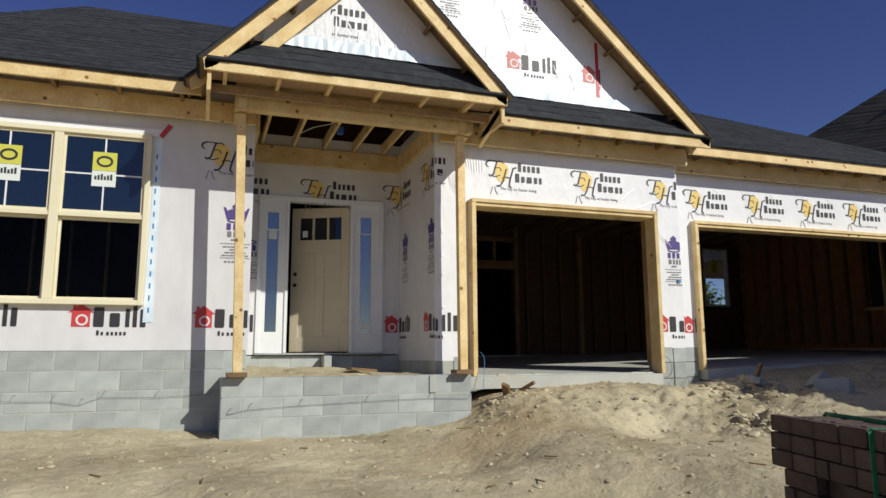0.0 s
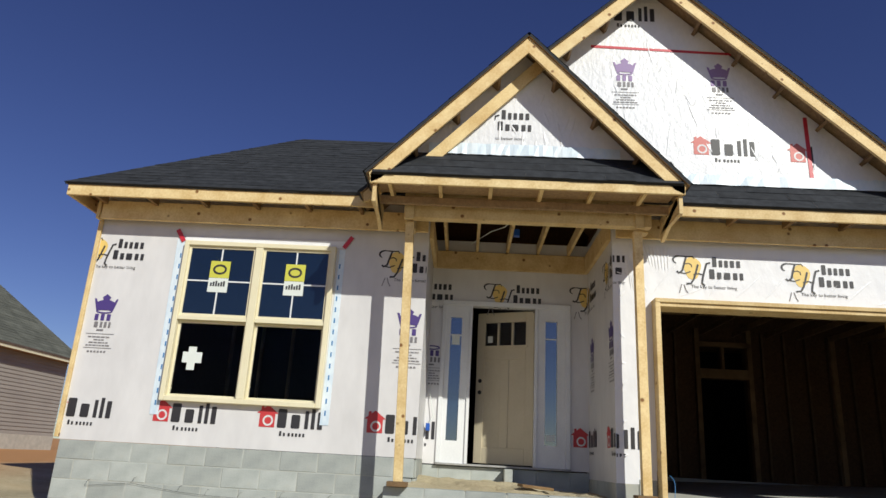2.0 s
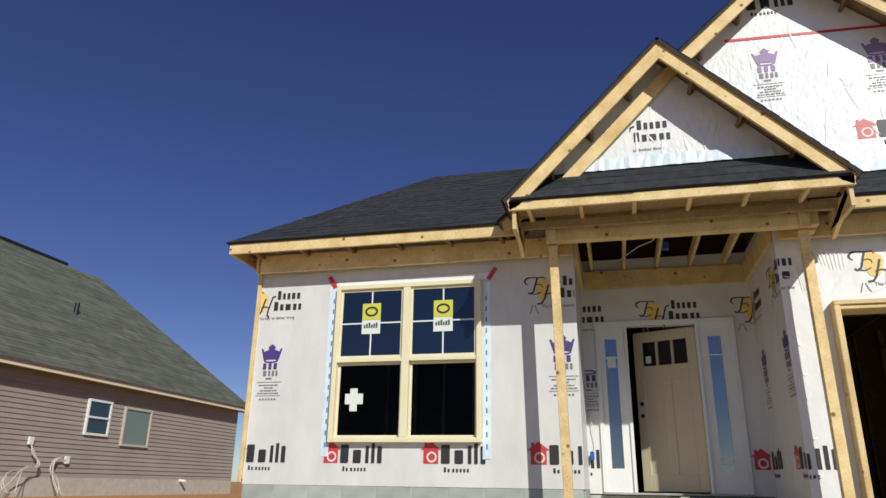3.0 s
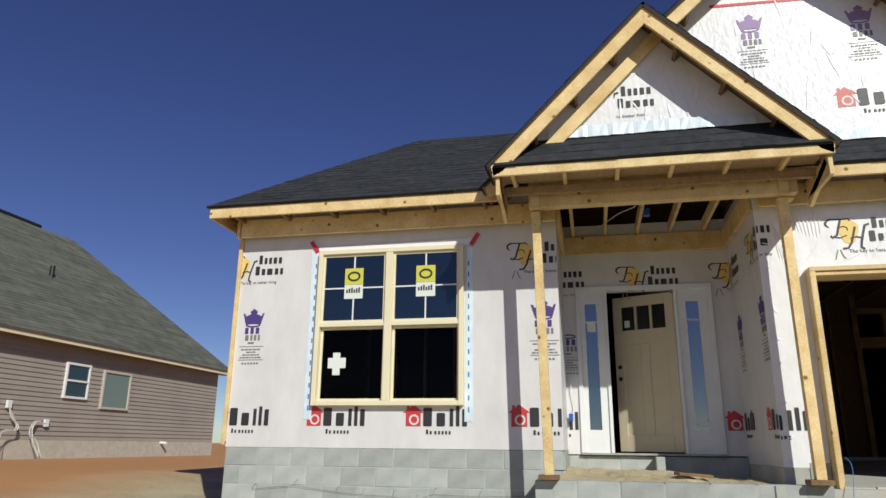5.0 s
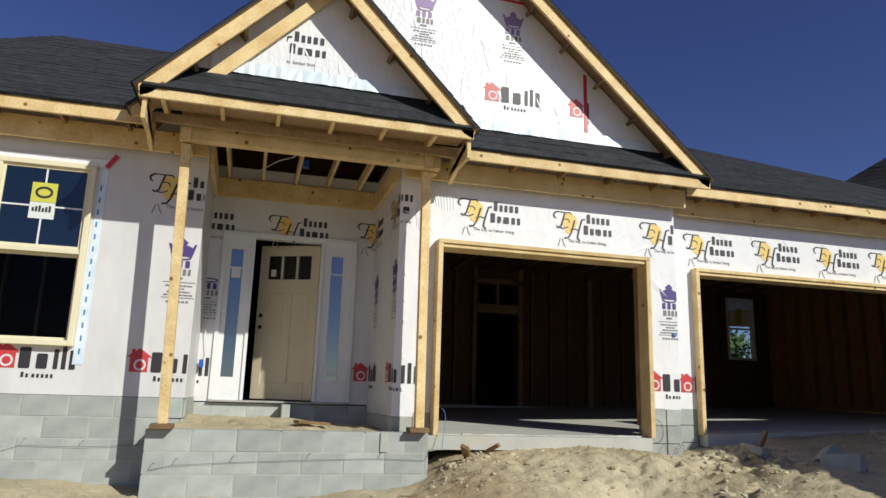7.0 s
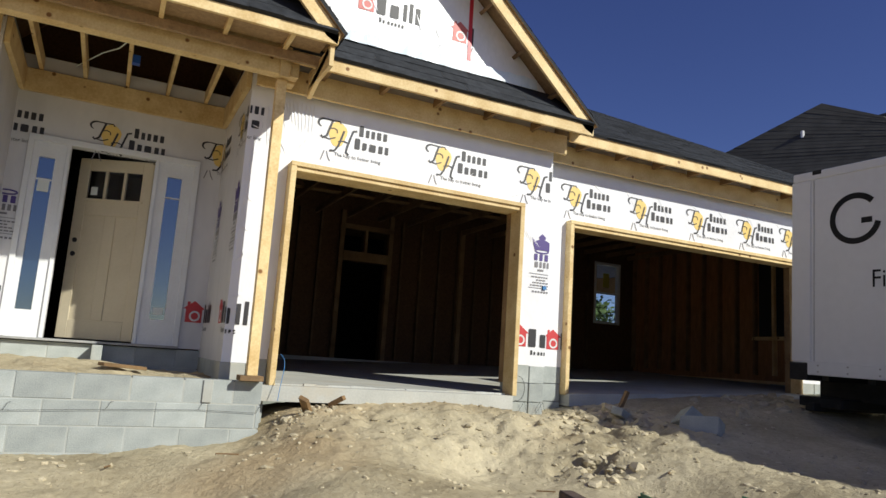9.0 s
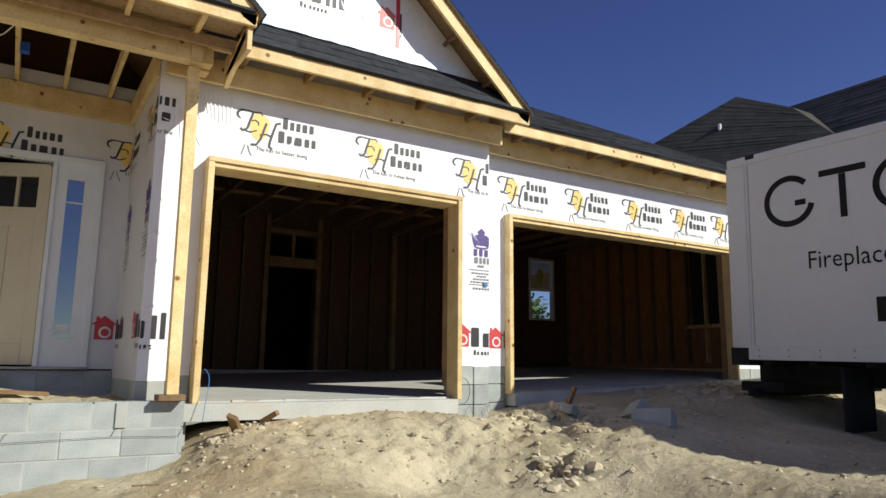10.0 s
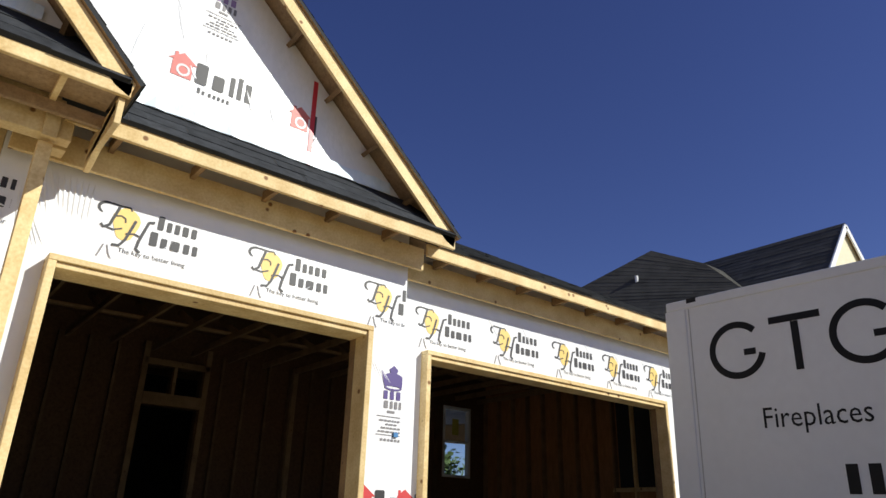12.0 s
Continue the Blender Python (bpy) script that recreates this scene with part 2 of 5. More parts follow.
def share(name, me, parent, m=Matrix()):
    ob = new(name, me)
    ob.parent, ob.matrix_basis = parent, m
    return ob


# ---- ground ----
CONTROL = [(-9, 0, 0.75), (-9, 6, 1.2), (-8, 12, 1.42), (-2.4, 8.4, 1.15), (-0.3, 8.4, 1.05), (0.6, 7.8, 0.94), (2, 7.8, 0.93), (3.1, 7.8, 0.98),
           (3.95, 7.95, 1.36), (4.5, 7.95, 1.43), (5, 7.9, 1.45), (5.9, 7.9, 1.43), (6.4, 8.0, 1.27), (7.2, 7.9, 1.44), (8.3, 8.15, 1.57), (9.2, 8.1, 1.60), (10, 8.0, 1.64), (13, 8, 1.6), (2.3, 6.3, 0.80), (5, 6.4, 0.86), (6.6, 7.0, 1.24),
           (0, 4.5, 0.68), (3, 4, 0.56), (5.5, 4.6, 0.80), (9.9, 5.2, 1.13), (11.5, 5, 1.15), (1, 0, 0.42), (4, 0, 0.5), (9, 0, 0.95), (0, -4, 0.4), (4.6, 7.2, 1.2),
           (6.884, 3.898, 1.296), (6.836, 4.227, 1.248), (6.769, 4.738, 1.17), (6.778, 5.664, 1.18), (6.904, 6.35, 1.325), (6.991, 6.707, 1.421), (7.3, 7.6, 1.42), (6.05, 6.45, 1.18), (5.4, 5.4, 0.95)]


def ground_z(x, y):
    top = bottom = 0.0
    for cx, cy, cz in CONTROL:
        w = 1.0 / (((x - cx) ** 2 + (y - cy) ** 2) ** 1.6 + 0.05)
        top, bottom = top + w * cz, bottom + w
    z = top / bottom
    far = min(1.0, max(0.0, (math.hypot(x - 2, y - 4) - 9) / 6))
    return z * (1 - far) + 1.45 * far


def ground_top(x, y):
    """The ground with its lumps, ruts and the gully below the pier."""
    z = ground_z(x, y)
    if -8 < x < 14 and -3 < y < 9:
        v = Vector((x, y, 0))
        z += 0.035 * noise.noise(v * 1.3) + 0.02 * noise.noise(v * 4) + 0.016 * abs(noise.noise(v * 7)) + 0.012 * noise.noise(v * 15)
        rough = max(0.0, 1 - abs(y - 7.2) / 1.0) * max(0.0, min(1, (x - 3.0))) * max(0.0, min(1, 9 - x))
        z += rough * (0.07 * noise.noise(v * 2.6) + 0.05 * abs(noise.noise(v * 5.5)) + 0.03 * noise.noise(v * 11))
        wild = max(0.0, 1 - ((x - 6.5) / 1.5) ** 2) * max(0.0, 1 - ((y - 6.9) / 1.1) ** 2)
        z += wild * (0.13 * (0.35 - noise.voronoi(v * 3.5)[0][0]) + 0.06 * (0.35 - noise.voronoi(v * 9)[0][0]))
        z += max(0.0, rough - wild) * 0.04 * (0.3 - noise.voronoi(v * 8)[0][0])
        z -= 0.24 * math.exp(-((x - 5.74 + 0.4 * (y - 6.2) + 0.16 * noise.noise(v * 5)) ** 2) / 0.014) * max(0, 1 - abs(y - 6.22) / 0.42)
        z -= 0.10 * math.exp(-((x - 6.85 - 0.35 * (7.2 - y) + 0.1 * noise.noise(v * 3)) ** 2) / 0.012) * max(0, 1 - abs(y - 7.1) / 0.6)
    return z


def spaced(lo, hi, step, reach):
    a = list(np.arange(lo, hi + 1e-6, step))
    s, p = step, hi
    while p < reach:
        s *= 1.35
        p += s
        a.append(p)
    s, p = step, lo
    while p > -reach:
        s *= 1.35
        p -= s
        a.insert(0, p)
    return a


def make_ground():
    xs, ys = spaced(-4, 11, 0.035, 1500), spaced(3.0, 8.5, 0.035, 1500)
    vs, fs = [], []
    for y in ys:
        for x in xs:
            z = ground_top(x, y)
            vs.append((x, y, z))
    w = len(xs)
    for j in range(len(ys) - 1):
        for i in range(w - 1):
            if -2.8 < xs[i] < 12.9 and 9.0 < ys[j] < 20:
                continue
            fs.append((j * w + i, j * w + i + 1, (j + 1) * w + i + 1, (j + 1) * w + i))
    me = bpy.data.meshes.new("ground")
    me.from_pydata(vs, [], fs)
    me.polygons.foreach_set("use_smooth", [True] * len(me.polygons))
    me.materials.append(SOIL)
    tagged(new("ground", me), "dry sandy building-site soil with clods and ruts", "ground", kind="structure")


make_ground()


# ---- the house ----
YL, YG, Y2, YD, YB = 8.40, 8.15, 8.45, 9.70, 8.05          # wall faces: window wall, garage bays, door wall, big gable
SILL, SLABZ, HEAD = 1.83, 1.52, 3.53
house = tagged(new("house"), "single-storey house under construction in white printed house wrap", "house")


def wall_x(name, y, thick, x0, x1, z0, z1, holes=(), front=None, back=None, label="", parent=None):
    """A wall along x whose face is at y; the openings go through it."""
    xs = sorted({x0, x1, *[v for h in holes for v in h[:2]]})
    zs = sorted({z0, z1, *[v for h in holes for v in h[2:]]})
    solid = {}
    for i in range(len(xs) - 1):
        for k in range(len(zs) - 1):
            cx, cz = (xs[i] + xs[i + 1]) / 2, (zs[k] + zs[k + 1]) / 2
            solid[i, k] = not any(h[0] < cx < h[1] and h[2] < cz < h[3] for h in holes)
    bm = bmesh.new()
    q = lambda pts, mi: setattr(bm.faces.new([bm.verts.new(p) for p in pts]), "material_index", mi)
    for (i, k), s in solid.items():
        if not s:
            continue
        a, b, c, d = xs[i], xs[i + 1], zs[k], zs[k + 1]
        q([(a, y, c), (b, y, c), (b, y, d), (a, y, d)], 0)
        q([(b, y + thick, c), (a, y + thick, c), (a, y + thick, d), (b, y + thick, d)], 1)
        for dk, di, pts in ((0, -1, [(a, y + thick, c), (a, y, c), (a, y, d), (a, y + thick, d)]), (0, 1, [(b, y, c), (b, y + thick, c), (b, y + thick, d), (b, y, d)]),
                            (-1, 0, [(a, y + thick, c), (b, y + thick, c), (b, y, c), (a, y, c)]), (1, 0, [(a, y, d), (b, y, d), (b, y + thick, d), (a, y + thick, d)])):
            if not solid.get((i + di, k + dk)):
                q(pts, 0)
    bmesh.ops.remove_doubles(bm, verts=bm.verts[:], dist=1e-5)
    me = bpy.data.meshes.new(name)
    bm.to_mesh(me)
    bm.free()
    me.materials.append(front or WRAP), me.materials.append(back or OSB)
    ob = new(name, me)
    ob.parent = parent or house
    return tagged(ob, label)


def wall_y(name, x, thick, y0, y1, z0, z1, front, back, label=""):
    """A wall along y with its face at x and its body towards x + thick."""
    bm = bmesh.new()
    box(bm, min(x, x + thick), max(x, x + thick), y0, y1, z0, z1, 1)
    for f in bm.faces:
        if abs(f.calc_center_median().x - x) < 1e-4:
            f.material_index = 0
    return part(name, bm, [front, back], house, label)


WIN = (-1.84, -0.06, 2.29, 4.13)
wall_l = wall_x("wall", YL, 0.14, -2.89, 1.01, SILL, 4.70, [WIN], label="front wall in white house wrap with printed marks")
wall_rl = wall_y("wall", 1.01, -0.14, YL + 0.14, YD, SILL, 4.70, WRAP, OSB, "porch return wall in house wrap")
wall_d = wall_x("wall", YD, 0.14, 0.87, 3.08, 1.78, 4.70, [(1.19, 2.82, 1.80, 3.84)], label="recessed entrance wall in house wrap")
wall_rr = wall_y("wall", 3.08, 0.14, YG + 0.013, YD + 0.14, 1.70, 4.70, WRAP, OSB, "porch return wall in house wrap beside the garage")
G1, G2 = (3.55, 6.06, SLABZ - 0.2, HEAD), (7.05, 11.07, SLABZ - 0.2, HEAD)
wall_g1 = wall_x("wall", YG, 0.14, 3.22, 6.56, 1.84, 4.70, [(G1[0] - 0.05, G1[1] + 0.05, 1.84, HEAD + 0.04)], PLASTIC, label="garage wall in creased white house wrap")
wall_g1f = wall_x("wall", YG, 0.012, 3.08, 3.22, 1.70, 4.70, [], PLASTIC)
wall_x("wall", YG, 0.012, 3.22, 3.49, 1.70, 1.84, [], PLASTIC)
wall_g2 = wall_x("wall", Y2, 0.14, 6.56, 13.0, 1.85, 4.80, [(G2[0] - 0.05, G2[1] + 0.05, 1.85, HEAD + 0.04)], PLASTIC, label="second garage wall in white house wrap")
wall_y("wall", 6.56, -0.14, YG + 0.14, Y2 + 0.14, 1.85, 4.70, PLASTIC, OSB)
wall_y("wall", -2.89, 0.14, YL + 0.141, 14.5, SILL, 4.60, WRAP, OSB, "side wall in white house wrap")
wall_y("wall", 13.0, 0.14, Y2, 14.1, 1.4, 4.80, PLY, WRAP, "garage side wall of bare sheathing")
wall_x("wall", 14.5, 0.14, -2.89, 3.2, 1.2, 4.7, [], VOID, VOID, "far interior wall, near black for the rooms' shade")
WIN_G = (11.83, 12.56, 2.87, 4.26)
wall_b = wall_x("wall", 14.0, 0.14, 3.2, 13.14, 1.3, 4.80, [(5.92, 6.80, 1.75, 3.56), (5.92, 6.33, 3.74, 4.16), (6.38, 6.80, 3.74, 4.16), WIN_G], OSB, WRAP, "garage back wall of studs and bare sheathing darkened for shade")
# Added walls, floor and ceiling keep daylight out of the back room.
wall_x("wall", 17.5, 0.1, 3.2, 10, 1.3, 4.8, [], VOID, VOID, "added near-black wall closing the room behind the garage")
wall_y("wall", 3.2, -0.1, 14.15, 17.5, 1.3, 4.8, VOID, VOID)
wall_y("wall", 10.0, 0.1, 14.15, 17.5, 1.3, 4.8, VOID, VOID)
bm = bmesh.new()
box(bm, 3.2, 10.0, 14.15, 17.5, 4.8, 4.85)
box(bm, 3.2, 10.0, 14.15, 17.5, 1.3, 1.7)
part("back_room", bm, VOID, house, "added near-black floor and ceiling of the back room")
wall_y("wall", 3.22, 0.02, YD + 0.16, 14.0, 1.3, 4.8, OSB, OSB, "garage inner wall of sheathing darkened for shade")
# foundation of concrete blocks
found = part("foundation", bmesh.new(), MORTAR, house, "grey concrete block foundation")


def course_x(parent, y, x0, x1, z0, rows, depth=0.19, shift=0.0, name="block"):
    """Rows of blocks along x, faces at y, joints 1 cm and recessed."""
    for r in range(rows):
        z = z0 + r * 0.2032
        x = x0 - (0.2032 if (r + int(shift)) % 2 else 0.0)
        while x < x1 - 0.02:
            a, b = max(x, x0), min(x + 0.4064, x1)
            if b - a > 0.03:
                key = round(b - a, 3), round(depth, 3)
                if key not in BLOCKS:
                    bm = bmesh.new()
                    box(bm, 0.004, key[0] - 0.004, 0, depth, 0.004, 0.199)
                    bmesh.ops.bevel(bm, geom=bm.edges[:], offset=0.004, segments=1, affect="EDGES")
                    BLOCKS[key] = mesh_of("block", bm, BLOCK)
                ob = share(name, BLOCKS[key], parent, pose(a, y + random.uniform(-0.002, 0.004), z))
            x += 0.4064


BLOCKS = {}


def mortar(dims):
    bm = bmesh.new()
    box(bm, *dims)
    return part("mortar_core", bm, MORTAR, house, "grey mortar behind the blocks")


def shingles(bm, a, b, c, d, exposure=0.14, tab=0.32, lift=0.007, mi=0):
    """Overlapping shingle tabs on the quad a b (eave) c d (ridge), one thin wedge a tab."""
    a, b, c, d = map(Vector, (a, b, c, d))
    rows = max(1, int(((d - a).length + (c - b).length) / 2 / exposure))
    up = (b - a).cross(d - a).normalized()
    if up.z < 0:
        up = -up
    for r in range(rows):
        f, g = r / rows, min(1.0, (r + 1.25) / rows)
        l0, r0, l1, r1 = a.lerp(d, f), b.lerp(c, f), a.lerp(d, g), b.lerp(c, g)
        k = max(1, int((r0 - l0).length / tab))
        off = random.random() * 0.9
        cuts = [0.0] + [min(1, max(0, (i + off * 0.9 + random.uniform(-0.18, 0.18)) / k)) for i in range(k)] + [1.0]
        for u, v in zip(cuts, cuts[1:]):
            if v - u < 0.01 / max(0.1, (r0 - l0).length):
                continue
            t = lift + random.choice((0.0, 0.0, 0.004))
            p = [l0.lerp(r0, u), l0.lerp(r0, v), l1.lerp(r1, v), l1.lerp(r1, u)]
            drop = (l0 - l1).normalized() * random.uniform(0, 0.012)
            q = [p[0] + up * t + drop, p[1] + up * t + drop, p[2] + up * 0.003, p[3] + up * 0.003]
            vs = [bm.verts.new(x) for x in (p[0] + drop, p[1] + drop, *q)]
            for fc in ((2, 3, 4, 5), (0, 1, 3, 2)):
                bm.faces.new([vs[i] for i in fc]).material_index = mi


def deck(name, a, b, c, d, thick=0.03, label="", mats=None, tabs=True, parent=None, shingle=None, exposure=0.14, tab=0.32):
    """A roof plane: boards under, shingles on top."""
    p = [Vector(v) for v in (a, b, c, d)]
    up = (p[1] - p[0]).cross(p[3] - p[0]).normalized()
    if up.z < 0:
        up = -up
    bm = bmesh.new()
    prism(bm, [v for i, v in enumerate(p) if i == 0 or (v - p[i - 1]).length > 1e-4], -up * thick)
    bm.normal_update()
    for f in bm.faces:
        f.material_index = 0 if abs(f.normal.dot(up)) > 0.9 else 1
    ob = part(name, bm, (DECK, FELT), parent or house, label)
    bm = bmesh.new()
    shingles(bm, *p, exposure=exposure, tab=tab)
    me = bpy.data.meshes.new("shingles")
    bm.to_mesh(me)
    bm.free()
    me.materials.append(shingle or SHINGLE)
    tagged(share("shingles", me, ob), "charcoal asphalt shingles", kind="stuff")
    return ob


def blockwork():
    mortar((-2.88, 0.86, YL + 0.004, YL + 0.18, 0.6, SILL - 0.005))
    course_x(found, YL, -2.88, 1.0, SILL - 5 * 0.2032, 5)
    mortar((0.75, 3.40, 7.884, 8.06, 0.55, 1.54))
    course_x(found, 7.88, 0.735, 3.42, 1.555 - 4 * 0.2032, 4, shift=1)
    mortar((0.75, 0.90, 8.06, YL, 0.55, 1.54))
    for r in range(4):
        box_y = [(8.07, YL - 0.005)] if r % 2 else [(8.07, 8.2), (8.21, YL - 0.005)]
        for y0, y1 in box_y:
            boxpart("block", (0.737, 0.92, y0, y1, 1.555 - (r + 1) * 0.2032 + 0.005, 1.555 - r * 0.2032 - 0.005), BLOCK, found, bevel=0.006)
    # under the entrance and the porch returns
    for k in range(3):
        for z0, z1 in ((1.42, 1.618), (1.624, 1.826)):
            boxpart("block", (0.875, 1.012, YL + 0.19 + 0.4064 * k, min(YL + 0.184 + 0.4064 * (k + 1), YD - 0.02), z0, z1), BLOCK, found, bevel=0.005)
    mortar((1.0, 3.06, YD - 0.003, YD + 0.13, 1.2, 1.765))
    course_x(found, YD - 0.01, 1.01, 3.08, 1.77 - 2 * 0.2032, 2)
    for k in range(4):
        boxpart("block", (3.075, 3.22, YG + 0.19 + 0.4064 * k, min(YG + 0.18 + 0.4064 * (k + 1), YD), 1.49, 1.70), BLOCK, found, bevel=0.006)
        boxpart("block", (3.075, 3.22, YG + 0.19 + 0.4064 * k, min(YG + 0.18 + 0.4064 * (k + 1), YD), 1.28, 1.48), BLOCK, found, bevel=0.006)
    boxpart("block", (3.07, 3.30, YG - 0.004, YG + 0.18, 1.49, 1.698), BLOCK, found, bevel=0.006)
    boxpart("block", (3.305, 3.49, YG - 0.004, YG + 0.18, 1.49, 1.748), BLOCK, found, bevel=0.006)
    boxpart("block", (3.07, 3.49, YG - 0.004, YG + 0.18, 1.05, 1.485), BLOCK, found, bevel=0.006)
    # pier between the two bays, and at the far end
    for x0, x1, y in ((6.10, 6.36, YG), (6.365, 6.56, YG), (6.57, 7.0, Y2), (11.1, 11.5, Y2), (11.51, 11.91, Y2), (11.92, 12.32, Y2), (12.33, 13.0, Y2)):
        for r in range(4):
            boxpart("block", (x0, x1 - 0.008, y + random.uniform(-0.003, 0.003), y + 0.18, 1.86 - (r + 1) * 0.2032, 1.86 - r * 0.2032 - 0.006), BLOCK, found, bevel=0.005)


blockwork()

# slabs
bm = bmesh.new()
pts = [(3.24, 8.0), (6.07, 8.0), (6.07, 8.34), (6.58, 8.6), (7.02, 8.6), (7.02, 8.30), (11.05, 8.30), (11.05, 8.6), (13.0, 8.6), (13.0, 14.0), (3.24, 14.0)]
lift = lambda x, y: SLABZ + 0.035 * max(0, x - 6.3) + 0.02 * (y - 8.0)
up = [bm.verts.new((x, y, lift(x, y))) for x, y in pts]
dn = [bm.verts.new((x, y, lift(x, y) - 0.14)) for x, y in pts]
bm.faces.new(up), bm.faces.new(dn[::-1])
for i in range(len(pts)):
    j = (i + 1) % len(pts)
    bm.faces.new((up[i], dn[i], dn[j], up[j]))
bmesh.ops.triangulate(bm, faces=bm.faces[:])
part("garage_slab", bm, SLAB, house, "pale concrete garage slab with a rough front edge")
bm = bmesh.new()
for i in range(22):
    x = 3.5 + i * 0.115
    box(bm, x, x + 0.118, 8.10 + 0.02 * random.random(), 8.135 + 0.02 * random.random(), SLABZ, SLABZ + 0.012 + 0.01 * random.random())
tagged(part("mortar_ridge", bm, SLAB, house, "rough ridge of spilt concrete on the slab"), kind="stuff")
boxpart("apron_slab", (10.1, 10.75, 7.75, 8.15, 1.50, 1.66), SLAB, house, "loose end of the concrete apron", 0.02)
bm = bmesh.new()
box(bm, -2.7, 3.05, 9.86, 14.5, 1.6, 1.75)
part("floor", bm, VOID, house, "unfinished floor inside, painted near black for shade")
bm = bmesh.new()
prism(bm, [(0.92, 8.07, 1.2), (3.08, 8.07, 1.2), (3.08, 9.69, 1.2), (0.92, 9.69, 1.2)], (0, 0, 0.34))
bmesh.ops.subdivide_edges(bm, edges=bm.edges[:], cuts=24, use_grid_fill=True)
for v in bm.verts:
    if v.co.z > 1.5:
        v.co.z += 0.05 * noise.noise(v.co * 2.6) + 0.03 * noise.noise(v.co * 8) - 0.02 + 0.09 * min(1.0, (v.co.y - 8.07) / 0.6) * max(0.2, min(1.0, 2.9 - v.co.x))
part("porch_fill", bm, SOIL, house, "sandy fill inside the porch walls")

# fascia, bands and open soffits: (x0, x1, fascia face, band face, roof slope)
FZ0, FZ1 = 4.455, 4.585


def eave(x0, x1, yf, yb, b0, b1, wallface, slope, first=0.3, z=0.0):
    boxpart("fascia_board", (x0, x1, yf, yf + 0.035, FZ0 + z, FZ1 + z), PINE, house, "new pine fascia board")
    boxpart("band_board", (b0, b1, yb, yb + 0.04, 4.285 + z, 4.51 + z), PINE, house, "wide pine band board under the eave")
    x = x0 + first
    while x < x1 - 0.1:
        boxpart("lookout", (x, x + 0.038, yf + 0.036, yb - 0.001, FZ0 + 0.01 + z, FZ0 + 0.10 + z), PINE_OLD_SHADED, house, "", 0.0)
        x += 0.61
    boxpart("soffit_nailer", (b0, b1, yb + 0.041, wallface - 0.001, 4.47 + z, 4.51 + z), PINE_OLD_SHADED, house, "", 0.0)


eave(-3.15, 0.42, 7.97, 8.27, -2.87, 1.0, YL, 0.82, z=0.05)
eave(3.35, 6.80, 7.72, 8.02, 3.10, 6.655, YG, 0.66, 0.35)
eave(6.70, 13.4, 8.02, 8.32, 6.60, 13.0, Y2, 0.5)
boardpart("fascia_board", (-3.13, 8.0, 4.57), (-3.13, 14.8, 4.57), 0.035, 0.13, PINE, house, label="side fascia board of pine")
boxpart("band_board", (-2.93, -2.89, 8.27, 14.4, 4.335, 4.56), PINE, house)
boxpart("corner_stud", (-2.93, -2.885, YL - 0.04, YL + 0.0, SILL + 0.02, 4.33), PINE, house, "pine stud nailed along the wall corner")

# roofs
EZ = 4.60
deck("roof", (-3.18, 7.94, EZ + 0.05), (1.6, 7.94, EZ + 0.05), (1.6, 10.1, 6.33), (-1.08, 10.1, 6.33), label="left front roof plane in charcoal shingles")
deck("roof", (-3.18, 12.5, EZ + 0.05), (-3.18, 7.94, EZ + 0.05), (-1.08, 10.1, 6.33), (-1.08, 10.11, 6.33), label="hip end of the left roof")
deck("roof", (6.66, 7.99, EZ), (13.5, 7.99, EZ), (9.0, 12.5, 7.12), (4.0, 12.5, 7.12), label="garage roof plane in charcoal shingles")
deck("roof", (3.30, 7.69, EZ - 0.01), (6.78, 7.69, EZ - 0.01), (6.78, YB, 4.97), (3.30, YB, 4.97), label="pent roof below the big gable")
deck("roof", (0.46, 7.185, 4.60), (3.60, 7.185, 4.60), (3.60, 7.55, 5.00), (0.46, 7.55, 5.00), label="pent roof below the porch gable")


